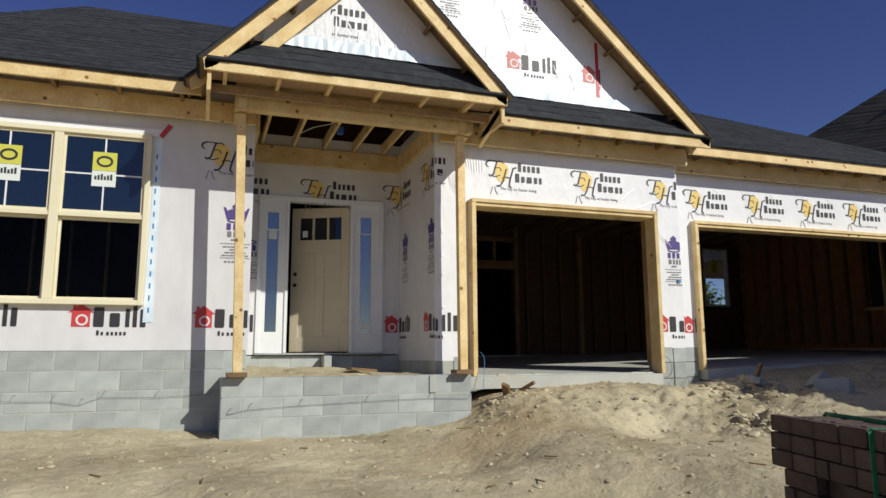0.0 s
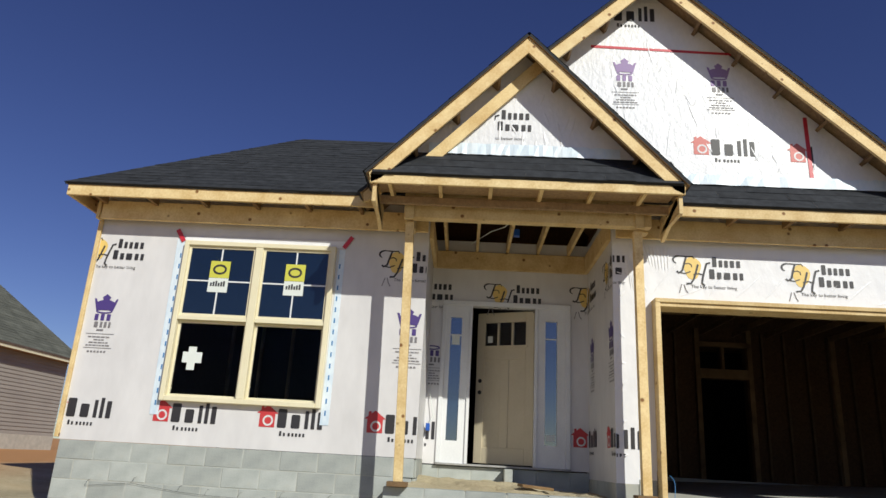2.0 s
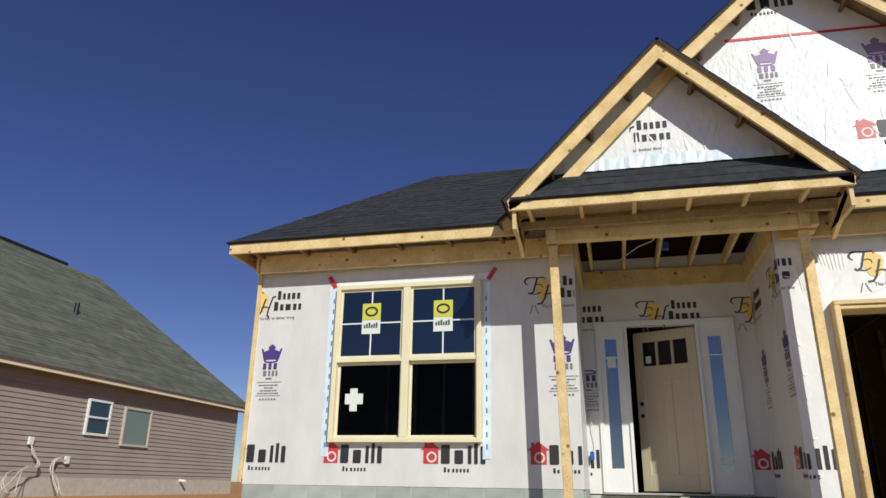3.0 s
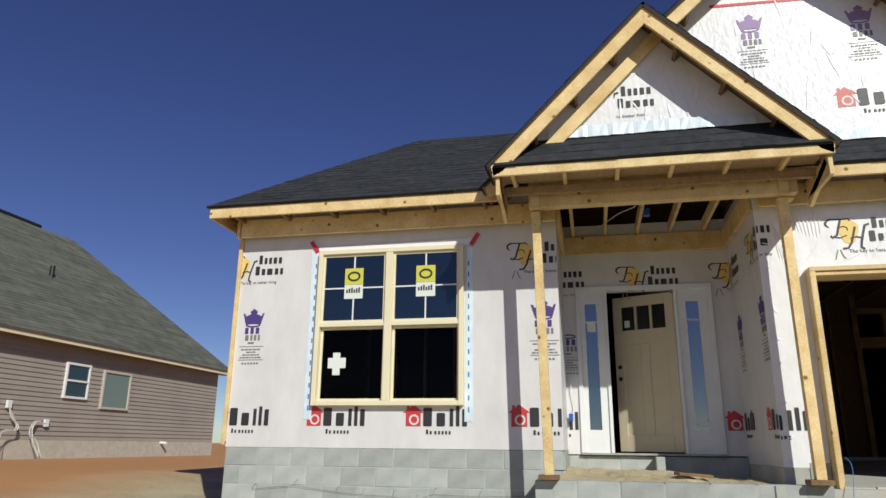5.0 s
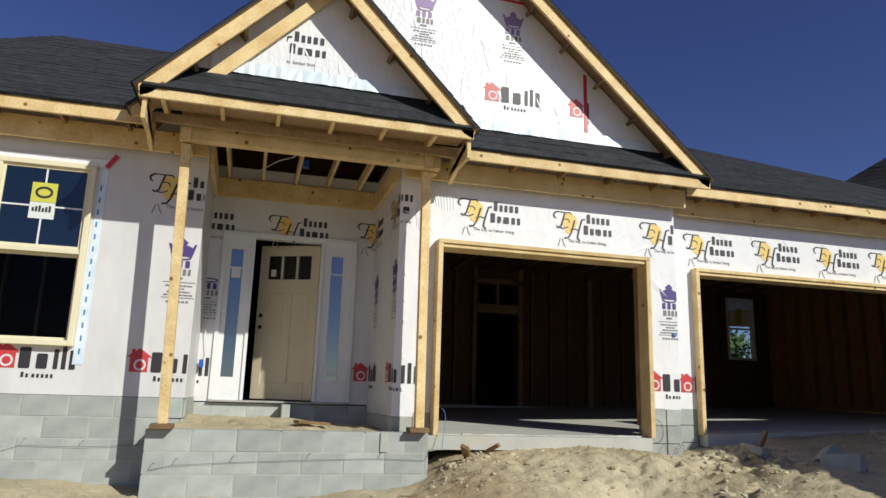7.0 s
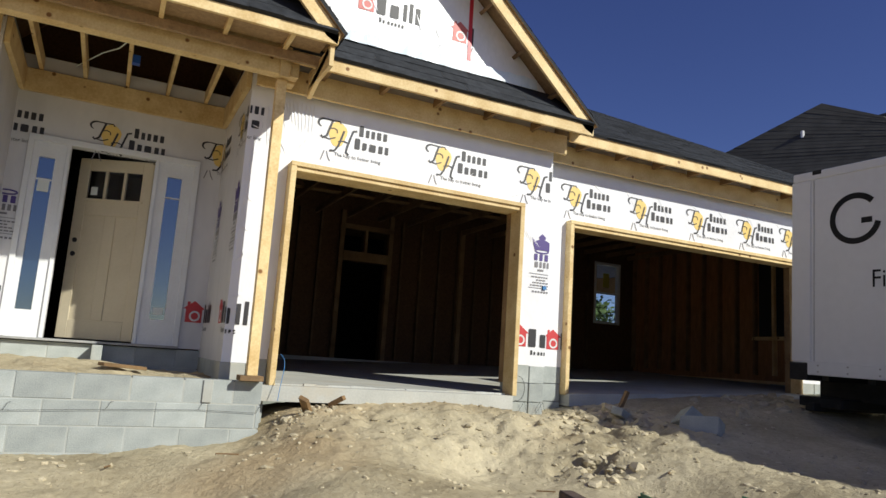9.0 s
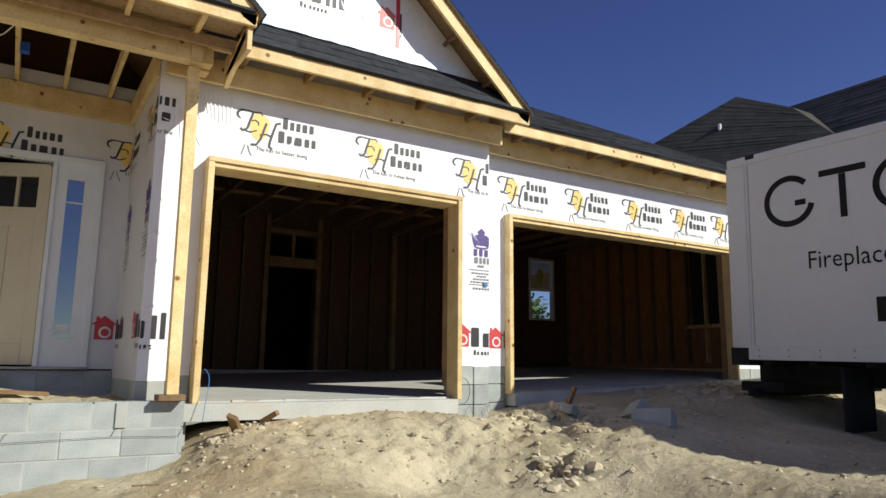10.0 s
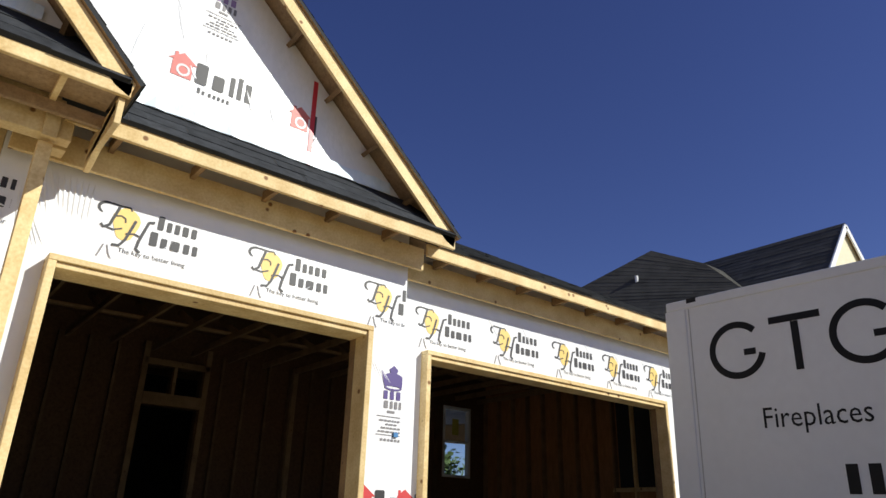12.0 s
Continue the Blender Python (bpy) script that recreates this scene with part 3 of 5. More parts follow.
def gable(xc, half, yf, yw, zt, za, back, wall_z, wall_half, material, label):
    """A front gable: two roof planes, rake boards, lookouts and the wrapped wall set back."""
    s = (za - zt) / half
    for side in (-1, 1):
        xt = xc + side * (half + 0.03)
        zt2 = zt - 0.03 * s
        deck("roof", (xt, yf - 0.03, zt2 + 0.02), (xt, back, zt2 + 0.02), (xc, back, za + 0.02), (xc, yf - 0.03, za + 0.02), label=label)
        n = Vector((side * s, 0, 1)).normalized()
        a, b = Vector((xc + side * half, yf + 0.018, zt)) - n * 0.085, Vector((xc, yf + 0.018, za)) - n * 0.085
        bm = bmesh.new()
        d = (b - a).normalized()
        up = Vector((-d.z, 0, d.x)) * (-side)
        if up.z < 0:
            up = -up
        w = up * 0.065
        top_in = (b + w) + d * ((xc - (b + w).x) / d.x)
        bot_in = (b - w) + d * ((xc - (b - w).x) / d.x)
        pts = [a + w, top_in, bot_in, a - w + d * 0.05, Vector((a.x + side * 0.02, a.y, zt - 0.12))]
        prism(bm, [p - Vector((0, 0.018, 0)) for p in pts], (0, 0.036, 0))
        part("rake_board", bm, PINE, house, "new pine rake board with knots", 0.003)
        a2, b2 = a.copy(), b.copy()
        a2.y = b2.y = yw - 0.05 - (0.003 if side > 0 else 0)
        if side < 0 and half < 2:
            bm = bmesh.new()
            beam(bm, a2 + d * 0.45 - up * 0.16, b2 + d * 0.02 - up * 0.16, 0.04, 0.13, up)
            part("inner_rake", bm, PINE, house, "pine board along the gable wall")
        L = (b - a).length
        k = 0.55
        while k < L - 0.25:
            p = a + d * k
            bm = bmesh.new()
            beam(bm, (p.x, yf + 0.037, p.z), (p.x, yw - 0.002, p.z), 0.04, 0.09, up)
            part("lookout", bm, PINE_OLD_SHADED, house)
            k += 0.61
    bm = bmesh.new()
    prism(bm, [(xc - wall_half, yw, wall_z), (xc + wall_half, yw, wall_z), (xc, yw, wall_z + wall_half * s)], (0, 0.1, 0))
    return part("gable_wall", bm, material, house, "gable wall in creased white house wrap")


gw1 = gable(2.03, 1.62, 7.21, 7.55, 4.61, 6.28, 10.4, 4.86, 1.33, CRINKLE, "steep porch roof in charcoal shingles")
gw2 = gable(3.55, 3.27, 7.72, YB, 4.59, 7.58, 12.0, 4.86, 2.92, CRINKLE, "large front gable roof in charcoal shingles")

# porch timber
boxpart("porch_fascia", (0.44, 3.62, 7.21, 7.245, 4.49, 4.60), PINE, house, "pine fascia under the porch gable")
boxpart("porch_beam", (0.76, 3.42, 7.74, 7.86, 4.32, 4.62), PINE, house, "built-up pine porch beam")
boxpart("porch_beam", (0.76, 0.86, 7.87, YL - 0.14, 4.30, 4.55), PINE, house)
boxpart("porch_beam", (3.30, 3.42, 7.87, YG - 0.14, 4.30, 4.55), PINE, house)
for x in [0.62 + 0.52 * i for i in range(6)]:
    boxpart("lookout", (x, x + 0.038, 7.246, 7.739, 4.50, 4.59), PINE, house, "", 0.0)
boxpart("soffit_board", (0.512, 3.555, 7.247, 7.599, 4.545, 4.56), DECK, house, "brown soffit board under the porch gable", 0.0)
boxpart("soffit_ledger", (0.5, 3.58, 7.60, 7.64, 4.42, 4.51), DECK, house)
for x in (0.47, 3.56):
    boxpart("tail_board", (x, x + 0.04, 7.246, 7.95, 4.30, 4.49), PINE, house, "", 0.003)
    boardpart("brace", (x + 0.02, 7.30, 4.46), (x + 0.02, 7.95, 4.16 + 0.1), 0.04, 0.09, PINE, house)
for x0, x1, lean in ((0.84, 0.93, -0.06), (3.255, 3.345, -0.015)):
    boardpart("porch_post", ((x0 + x1) / 2, 7.835, 1.605), ((x0 + x1) / 2 + lean, 7.835, 4.29), 0.09, 0.09, PINE, house, (0, 1, 0), "temporary pine porch post")
    x0, x1 = x0 + lean, x1 + lean
    boxpart("post_head", (x0 - 0.002, x1 + 0.002, 7.70, 7.738, 4.291, 4.60), PINE, house, "upright pine cleat nailed to the porch beam")
    boxpart("post_plate", (x0 - lean - 0.06, x1 - lean + 0.05, 7.76, 7.95, 1.558, 1.604), PINE_OLD_SHADED, house, "plank under the porch post")
# entrance ceiling: open joists over a loft backed with darkened sheathing
boxpart("ledger", (1.02, 3.07, YD - 0.05, YD - 0.005, 4.30, 4.54), PINE, house, "pine ledger over the entrance")
boxpart("ledger", (3.03, 3.078, 8.2, YD - 0.06, 4.30, 4.54), PINE, house)
boxpart("ledger", (1.012, 1.06, 8.42, YD - 0.06, 4.30, 4.54), PINE, house)
for i in range(5):
    x = 1.18 + 0.41 * i
    boardpart("joist", (x, 7.9, 4.62), (x, YD, 4.62), 0.038, 0.14, PINE, house)
    boardpart("web", (x, 8.6, 4.68), (x + 0.02, 8.9, 5.5), 0.038, 0.09, PINE_OLD_SHADED, house, (1, 0, 0))
wall_x("wall", 10.3, 0.05, 0.8, 3.3, 4.5, 6.2, [], OSB, OSB, "brown loft boarding over the entrance, darkened for shade")

# added ceilings that shut daylight out of the rooms, painted dark for shade
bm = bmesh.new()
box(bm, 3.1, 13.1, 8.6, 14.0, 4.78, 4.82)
part("ceiling", bm, OSB, house, "sheathing over the garage, darkened for shade")
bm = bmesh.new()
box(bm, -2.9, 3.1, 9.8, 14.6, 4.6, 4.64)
part("ceiling", bm, VOID, house, "added near-black ceiling over the rooms")
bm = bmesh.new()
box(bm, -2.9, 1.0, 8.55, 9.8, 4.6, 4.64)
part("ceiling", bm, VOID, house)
deck("roof", (13.5, 7.99, EZ), (13.5, 17.0, EZ), (9.0, 12.51, 7.12), (9.0, 12.5, 7.12), label="hip end of the garage roof", exposure=0.28, tab=1.2)
deck("roof", (13.5, 17.0, EZ), (-0.9, 17.0, EZ), (-0.9, 12.5, 7.10), (9.0, 12.5, 7.12), label="rear roof plane", exposure=0.4, tab=2)
deck("roof", (-3.2, 15.2, EZ), (-0.9, 15.2, EZ), (-1.08, 10.1, 6.30), (-1.09, 10.1, 6.30), label="rear roof plane", exposure=0.4, tab=2)

# garage frames
def jambs(g, y, wallface, z0):
    boxpart("jamb", (g[0] - 0.055, g[0], y, wallface + 0.06, z0, HEAD + 0.04), PINE, house, "pine garage door jamb")
    boxpart("jamb", (g[1], g[1] + 0.055, y, wallface + 0.06, z0 + (0.12 if g[0] > 7 else 0), HEAD + 0.04), PINE, house)
    # The dark lumber paints the opening's inner side as shaded.
    for x in (g[0] - 0.055, g[1]):
        boxpart("trimmer", (x, x + 0.055, wallface + 0.061, wallface + 0.15, z0 + 0.13, HEAD + 0.04), PINE_OLD_SHADED, house, "trimmer stud behind the jamb, darkened as its shaded side", 0.0)
    boxpart("head_jamb", (g[0] - 0.055, g[1] + 0.055, y - 0.002, wallface + 0.15, HEAD + 0.0405, HEAD + 0.085), PINE, house, "pine head jamb of the garage opening")
    boxpart("head_jamb", (g[0] + 0.001, g[1] - 0.001, y + 0.02, wallface + 0.15, HEAD - 0.002, HEAD + 0.0395), PINE, house)


jambs(G1, 8.0, YG, SLABZ)
jambs(G2, 8.35, Y2, SLABZ + 0.02)


# Still darker lumber: the garage's dimness is put into the colour.
STUD_SHADED = textured("shaded_stud_lumber", (0.09, 0.05, 0.025), (0.18, 0.11, 0.055), (12, 12, 12), 50, 0.75, 0.2, 0.003, per_object=0.2, big=0.4)


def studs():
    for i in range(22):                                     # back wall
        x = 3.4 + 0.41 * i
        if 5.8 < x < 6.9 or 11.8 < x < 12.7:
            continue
        boxpart("stud", (x, x + 0.038, 13.91, 13.995, 1.78, 4.45), STUD_SHADED, wall_b, "", 0.0)
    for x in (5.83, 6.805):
        boxpart("stud", (x, x + 0.085, 13.88, 13.995, 1.75, 4.5), PINE_OLD_SHADED, wall_b, "pine door trimmer", 0.0)
    boxpart("header", (5.92, 6.80, 13.88, 13.995, 3.56, 3.74), PINE_OLD_SHADED, wall_b, "pine header over the inner door", 0.0)
    boxpart("stud", (6.33, 6.38, 13.90, 13.995, 3.74, 4.16), PINE_OLD_SHADED, wall_b, "", 0.0)
    boxpart("header", (5.85, 6.88, 13.88, 13.995, 4.16, 4.25), PINE_OLD_SHADED, wall_b, "", 0.0)
    boxpart("stud", (8.35, 8.44, 13.86, 13.99, 1.75, 4.45), PINE_OLD_SHADED, wall_b, "", 0.0)
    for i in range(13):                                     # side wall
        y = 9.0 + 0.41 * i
        # First four studs in pine, deeper ones in the darker copy for shade.
        boxpart("stud", (12.90, 12.995, y, y + 0.038, 1.95, 4.5), PINE_OLD_SHADED if i > 3 else PINE, wall_b, "", 0.0)
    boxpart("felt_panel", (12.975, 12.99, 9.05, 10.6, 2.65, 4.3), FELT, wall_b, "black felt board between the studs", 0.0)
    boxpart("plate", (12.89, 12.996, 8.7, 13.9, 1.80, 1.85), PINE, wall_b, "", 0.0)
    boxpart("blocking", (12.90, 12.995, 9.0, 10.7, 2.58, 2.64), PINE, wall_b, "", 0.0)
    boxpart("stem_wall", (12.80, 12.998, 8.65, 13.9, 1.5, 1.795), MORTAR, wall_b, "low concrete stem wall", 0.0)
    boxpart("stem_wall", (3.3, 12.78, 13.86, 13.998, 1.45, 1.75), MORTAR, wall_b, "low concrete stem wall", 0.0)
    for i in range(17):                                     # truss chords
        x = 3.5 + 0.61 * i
        boardpart("truss_chord", (x, 8.62, 4.40), (x, 13.86, 4.40), 0.038, 0.09, PINE_OLD_SHADED, house, bevel=0)
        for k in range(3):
            boardpart("truss_web", (x, 9.2 + 1.5 * k, 4.44), (x, 9.9 + 1.5 * k, 4.77), 0.036, 0.08, PINE_OLD_SHADED, house, bevel=0)
    boardpart("truss_brace", (3.4, 10.6, 4.47), (12.9, 11.4, 4.47), 0.09, 0.038, PINE_OLD_SHADED, house)
    boardpart("truss_brace", (3.4, 12.6, 4.47), (12.9, 12.2, 4.47), 0.09, 0.038, PINE_OLD_SHADED, house)
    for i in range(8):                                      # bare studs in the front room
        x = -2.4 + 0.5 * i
        boxpart("stud", (x, x + 0.038, 12.0, 12.09, 1.75, 4.6), PINE_OLD_SHADED, house, "", 0.0)


studs()


# ---- window ----
def window():
    x0, x1, z0, z1 = WIN
    w = part("window", bmesh.new(), CREAM, house, "twin sash window with cream vinyl frames")
    y0, y1 = YL - 0.075, YL + 0.08
    f = 0.055
    for d in ((x0, x0 + f, y0, y1, z0, z1), (x1 - f, x1, y0, y1, z0, z1), (x0 + f, x1 - f, y0 + 0.002, y1, z1 - f, z1), (x0 + f, x1 - f, y0 - 0.01, y1, z0, z0 + f)):
        boxpart("frame", d, CREAM, w, bevel=0.006)
    xm = (x0 + x1) / 2
    boxpart("mullion", (xm - 0.045, xm + 0.045, y0 + 0.004, y1, z0 + f, z1 - f), CREAM, w, bevel=0.006)
    zm = 3.22
    for a, b in ((x0 + f, xm - 0.045), (xm + 0.045, x1 - f)):
        boxpart("meeting_rail", (a, b, y0 + 0.012, y1, zm - 0.025, zm + 0.025), CREAM, w, bevel=0.004)
        for zz in ((z0 + f, zm - 0.025), (zm + 0.025, z1 - f)):
            up = zz[0] > zm
            yy = YL - 0.03 if up else YL + 0.01
            s = 0.028
            for d in ((a, a + s, yy - 0.01, yy + 0.02, *zz), (b - s, b, yy - 0.01, yy + 0.02, *zz), (a + s, b - s, yy - 0.01, yy + 0.02, zz[0], zz[0] + s), (a + s, b - s, yy - 0.01, yy + 0.02, zz[1] - s, zz[1])):
                boxpart("sash", d, CREAM, w, bevel=0.003)
            pane = boxpart("pane", (a + s, b - s, yy + 0.004, yy + 0.008, zz[0] + s, zz[1] - s), GLASS_UP if up else GLASS_LOW, w, "dark glass tinted with the reflected sky's blue" if up else "clear glass", bevel=0)
            if up:
                xc, zc = (a + b) / 2, (zz[0] + zz[1]) / 2
                boxpart("grille_bar", (xc - 0.008, xc + 0.008, yy - 0.004, yy + 0.003, zz[0] + s, zz[1] - s), WHITE, w, bevel=0)
                boxpart("grille_bar", (a + s, b - s, yy - 0.005, yy + 0.002, zc - 0.008, zc + 0.008), WHITE, w, bevel=0)
                bm = bmesh.new()
                box(bm, xc - 0.115, xc + 0.115, yy - 0.008, yy - 0.006, zc + 0.04, zc + 0.24, 0)
                box(bm, xc - 0.115, xc + 0.115, yy - 0.008, yy - 0.006, zc - 0.13, zc + 0.037, 1)
                ribbon(bm, [(xc + 0.07 * math.cos(t), zc + 0.14 + 0.05 * math.sin(t)) for t in np.linspace(0, 2 * math.pi, 16)], 0.024, 2, yy - 0.010)
                for k in range(6):
                    box(bm, xc - 0.09 + 0.03 * k, xc - 0.07 + 0.03 * k, yy - 0.0105, yy - 0.009, zc - 0.06, zc - 0.02 + 0.012 * (k % 3), 2)
                part("sticker", bm, [LABELY, LABELW, INK], w, "yellow and white maker's sticker")
    # White cross on the lower pane is a reflection drawn as flat boxes.
    bm = bmesh.new()
    yy = YL + 0.008
    box(bm, -1.62, -1.53, yy - 0.004, yy - 0.002, 2.64, 2.90)
    box(bm, -1.68, -1.46, yy - 0.0045, yy - 0.0022, 2.72, 2.84)
    part("taped_paper", bm, LABELW, w, "white cross painted on the glass as a reflection")
    # flashing
    for a, b, c, d in ((x0 - 0.10, x0 - 0.004, 2.14, z1 + 0.03), (x1 + 0.004, x1 + 0.10, 2.12, z1 - 0.02)):
        bm = bmesh.new()
        prism(bm, [(a, YL - 0.006, c), (b, YL - 0.006, c), (b, YL - 0.006, d), (a - (0.02 if a < -1 else -0.03), YL - 0.006, d)], (0, 0.005, 0))
        for k in range(14):
            zz = c + 0.1 + k * (d - c - 0.2) / 14
            box(bm, (a + b) / 2 - 0.008, (a + b) / 2 + 0.008, YL - 0.008, YL - 0.0062, zz, zz + 0.055, 1)
        part("flashing_tape", bm, [FOIL, BLUEINK], w, "silvery blue printed flashing tape")
    bm = bmesh.new()
    prism(bm, [(x0 - 0.06, YL - 0.010, z1 + 0.003), (x1 + 0.10, YL - 0.010, z1 + 0.003), (x1 + 0.16, YL - 0.012, z1 + 0.085), (x0 - 0.02, YL - 0.010, z1 + 0.06)], (0, 0.004, 0))
    part("flashing_flap", bm, PLASTIC, w, "loose white flap above the window")
    for sx, x in ((-1, x0 - 0.04), (1, x1 + 0.08)):
        boardpart("red_tape", (x, YL - 0.016, z1 - 0.0), (x + sx * 0.09, YL - 0.016, z1 + 0.14), 0.003, 0.05, TAPER, w, (1, 0, 0), "strip of red seam tape", 0)


# The dark blue base stands in for sky reflected in the upper panes.
GLASS_UP = mat("sky_tinted_glass", (0.25, 0.40, 0.60), 0.02)
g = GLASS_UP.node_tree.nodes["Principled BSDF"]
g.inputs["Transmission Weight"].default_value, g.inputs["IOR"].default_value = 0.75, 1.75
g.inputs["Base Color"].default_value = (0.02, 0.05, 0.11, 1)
GLASS_LOW = mat("clear_glass", (0.9, 0.95, 1.0), 0.02)
g = GLASS_LOW.node_tree.nodes["Principled BSDF"]
g.inputs["Transmission Weight"].default_value, g.inputs["IOR"].default_value = 1.0, 1.12
# Same painted sky blue; the high IOR mirrors more of the sky.
GLASS_SIDE = mat("mirror_coated_glass", (0.02, 0.05, 0.11), 0.03)
g = GLASS_SIDE.node_tree.nodes["Principled BSDF"]
g.inputs["Transmission Weight"].default_value, g.inputs["IOR"].default_value = 0.5, 2.6
BLUEINK = mat("blue_ink", (0.05, 0.20, 0.45), 0.5)


def ribbon(bm, pts, w, mi, y=0.0):
    """A flat stroke in the xz plane."""
    pts = [Vector((p[0], y, p[1])) for p in pts]
    left, right = [], []
    for i, p in enumerate(pts):
        d = (pts[min(i + 1, len(pts) - 1)] - pts[max(i - 1, 0)]).normalized()
        ww = w(i / (len(pts) - 1)) if callable(w) else w
        s = Vector((-d.z, 0, d.x)) * ww / 2
        left.append(bm.verts.new(p + s)), right.append(bm.verts.new(p - s))
    for i in range(len(pts) - 1):
        bm.faces.new((left[i], left[i + 1], right[i + 1], right[i])).material_index = mi


def flat(bm, pts, mi, y=0.0):
    bm.faces.new([bm.verts.new((p[0], y, p[1])) for p in pts]).material_index = mi


def rect(bm, x0, x1, z0, z1, mi, y=0.0):
    flat(bm, [(x0, z0), (x1, z0), (x1, z1), (x0, z1)], mi, y)


def words(text, size):
    cu = bpy.data.curves.new("words", "FONT")
    cu.body, cu.size, cu.resolution_u = text, size, 2
    ob = bpy.data.objects.new("words", cu)
    scene.collection.objects.link(ob)
    me = bpy.data.meshes.new_from_object(ob.evaluated_get(bpy.context.evaluated_depsgraph_get()))
    bpy.data.objects.remove(ob)
    bpy.data.curves.remove(cu)
    return me


def glyphs(bm, x, z, h, plan, mi, y=0.0, gap=0.014):
    """Plain blocks in a row in place of a brand's letters: (width, height) as parts of h; a third value sets a hole."""
    for w, hh, *_ in plan:
        w *= 0.95
        c = 0.09 * w * h
        x1, z1 = x + (0.84 if w > 0.3 else 1.0) * w * h, z + hh * h
        flat(bm, [(x + c, z), (x1 - c, z), (x1, z + c), (x1, z1 - c), (x1 - c, z1), (x + c, z1), (x, z1 - c), (x, z + c)], mi, y)
        x += w * h + gap + 0.05 * w * h
    return x


def bm_emblem(slogan):
    """Yellow patch with dark swashes and two rows of blocks; the origin is in the patch's upper half."""
    bm = bmesh.new()
    flat(bm, [(0.095 * math.cos(t) * (1 + 0.15 * math.sin(3 * t)) + 0.05, -0.01 + 0.13 * math.sin(t)) for t in np.linspace(0, 2 * math.pi, 20)[:-1]], 0, 0.002)
    arc = lambda cx, cz, r, rz, a, b, k=14: [(cx + r * math.cos(t), cz + rz * math.sin(t)) for t in np.linspace(a, b, k)]
    sw = lambda u: 0.008 + 0.014 * math.sin(math.pi * u)
    ribbon(bm, arc(-0.09, 0.08, 0.065, 0.045, 4.2, 1.2), sw, 1)
    ribbon(bm, [(-0.07, 0.125), (0.0, 0.12), (0.06, 0.125), (0.075, 0.10)], 0.013, 1)
    ribbon(bm, [(-0.01, 0.12), (-0.035, 0.04), (-0.06, -0.045), (-0.10, -0.07), (-0.12, -0.05)], 0.020, 1, -0.0004)
    ribbon(bm, [(-0.09, -0.065), (-0.03, -0.075), (0.03, -0.05)], 0.012, 1, -0.0008)
    ribbon(bm, [(-0.03, 0.035), (0.01, 0.045), (0.04, 0.03), (0.045, 0.0)], 0.011, 1, -0.0012)
    ribbon(bm, [(0.115, 0.035), (0.09, -0.05), (0.065, -0.13), (0.03, -0.185), (-0.02, -0.19)], 0.020, 1, -0.0016)
    ribbon(bm, [(0.25, 0.06), (0.21, 0.05), (0.185, -0.03), (0.16, -0.12), (0.15, -0.18), (0.18, -0.205)], 0.020, 1, -0.0020)
    ribbon(bm, [(0.06, -0.085), (0.12, -0.07), (0.18, -0.085)], 0.012, 1, -0.0024)
    glyphs(bm, 0.275, 0.015, 0.112, [(0.5, 1.0, 0), (0.42, 0.7), (0.42, 0.7), (0.5, 0.7, 1), (0.45, 0.7)], 2)
    glyphs(bm, 0.235, -0.125, 0.112, [(0.62, 1.0, 0), (0.52, 0.7, 1), (0.8, 0.7, 0), (0.5, 0.7, 1), (0.42, 0.7)], 2)
    for dx in (-0.03, 0.03):
        ribbon(bm, [(-0.06 + dx * 0.4, -0.20), (-0.06 + dx, -0.26), (-0.055 + dx * 1.6, -0.30)], 0.010, 3)
    if slogan:
        a = bmesh.new()
        a.from_mesh(slogan)
        vs = {v: bm.verts.new((0.03 + v.co.x, 0, -0.235 + v.co.y)) for v in a.verts}
        for f in a.faces:
            bm.faces.new([vs[v] for v in f.verts]).material_index = 2
        a.free()
    return bm


def bm_builder(faded=False):
    """Red house with a pale ring, and dark blocks beside it; the origin is the house's middle."""
    bm = bmesh.new()
    rect(bm, -0.085, 0.085, -0.10, 0.055, 0, 0.001)
    flat(bm, [(-0.12, 0.045), (0.12, 0.045), (0.0, 0.135)], 0, 0.0004)
    rect(bm, -0.075, -0.045, 0.08, 0.125, 0, 0.0008)
    ribbon(bm, [(0.01 + 0.048 * math.cos(t), -0.03 + 0.048 * math.sin(t)) for t in np.linspace(0, 2 * math.pi, 20)], 0.020, 1, -0.0008)
    glyphs(bm, 0.115, -0.10, 0.20, [(0.62, 1.0, 1), (0.60, 0.72, 0), (0.21, 0.95), (0.21, 1.08), (0.34, 0.92)], 2, gap=0.028)
    glyphs(bm, 0.15, -0.185, 0.05, [(0.6, 1.0), (0.55, 0.7), (0.01, 0.1), (0.6, 0.7), (0.55, 0.7), (0.55, 0.7), (0.55, 0.7), (0.55, 0.7)], 2, gap=0.012)
    return bm


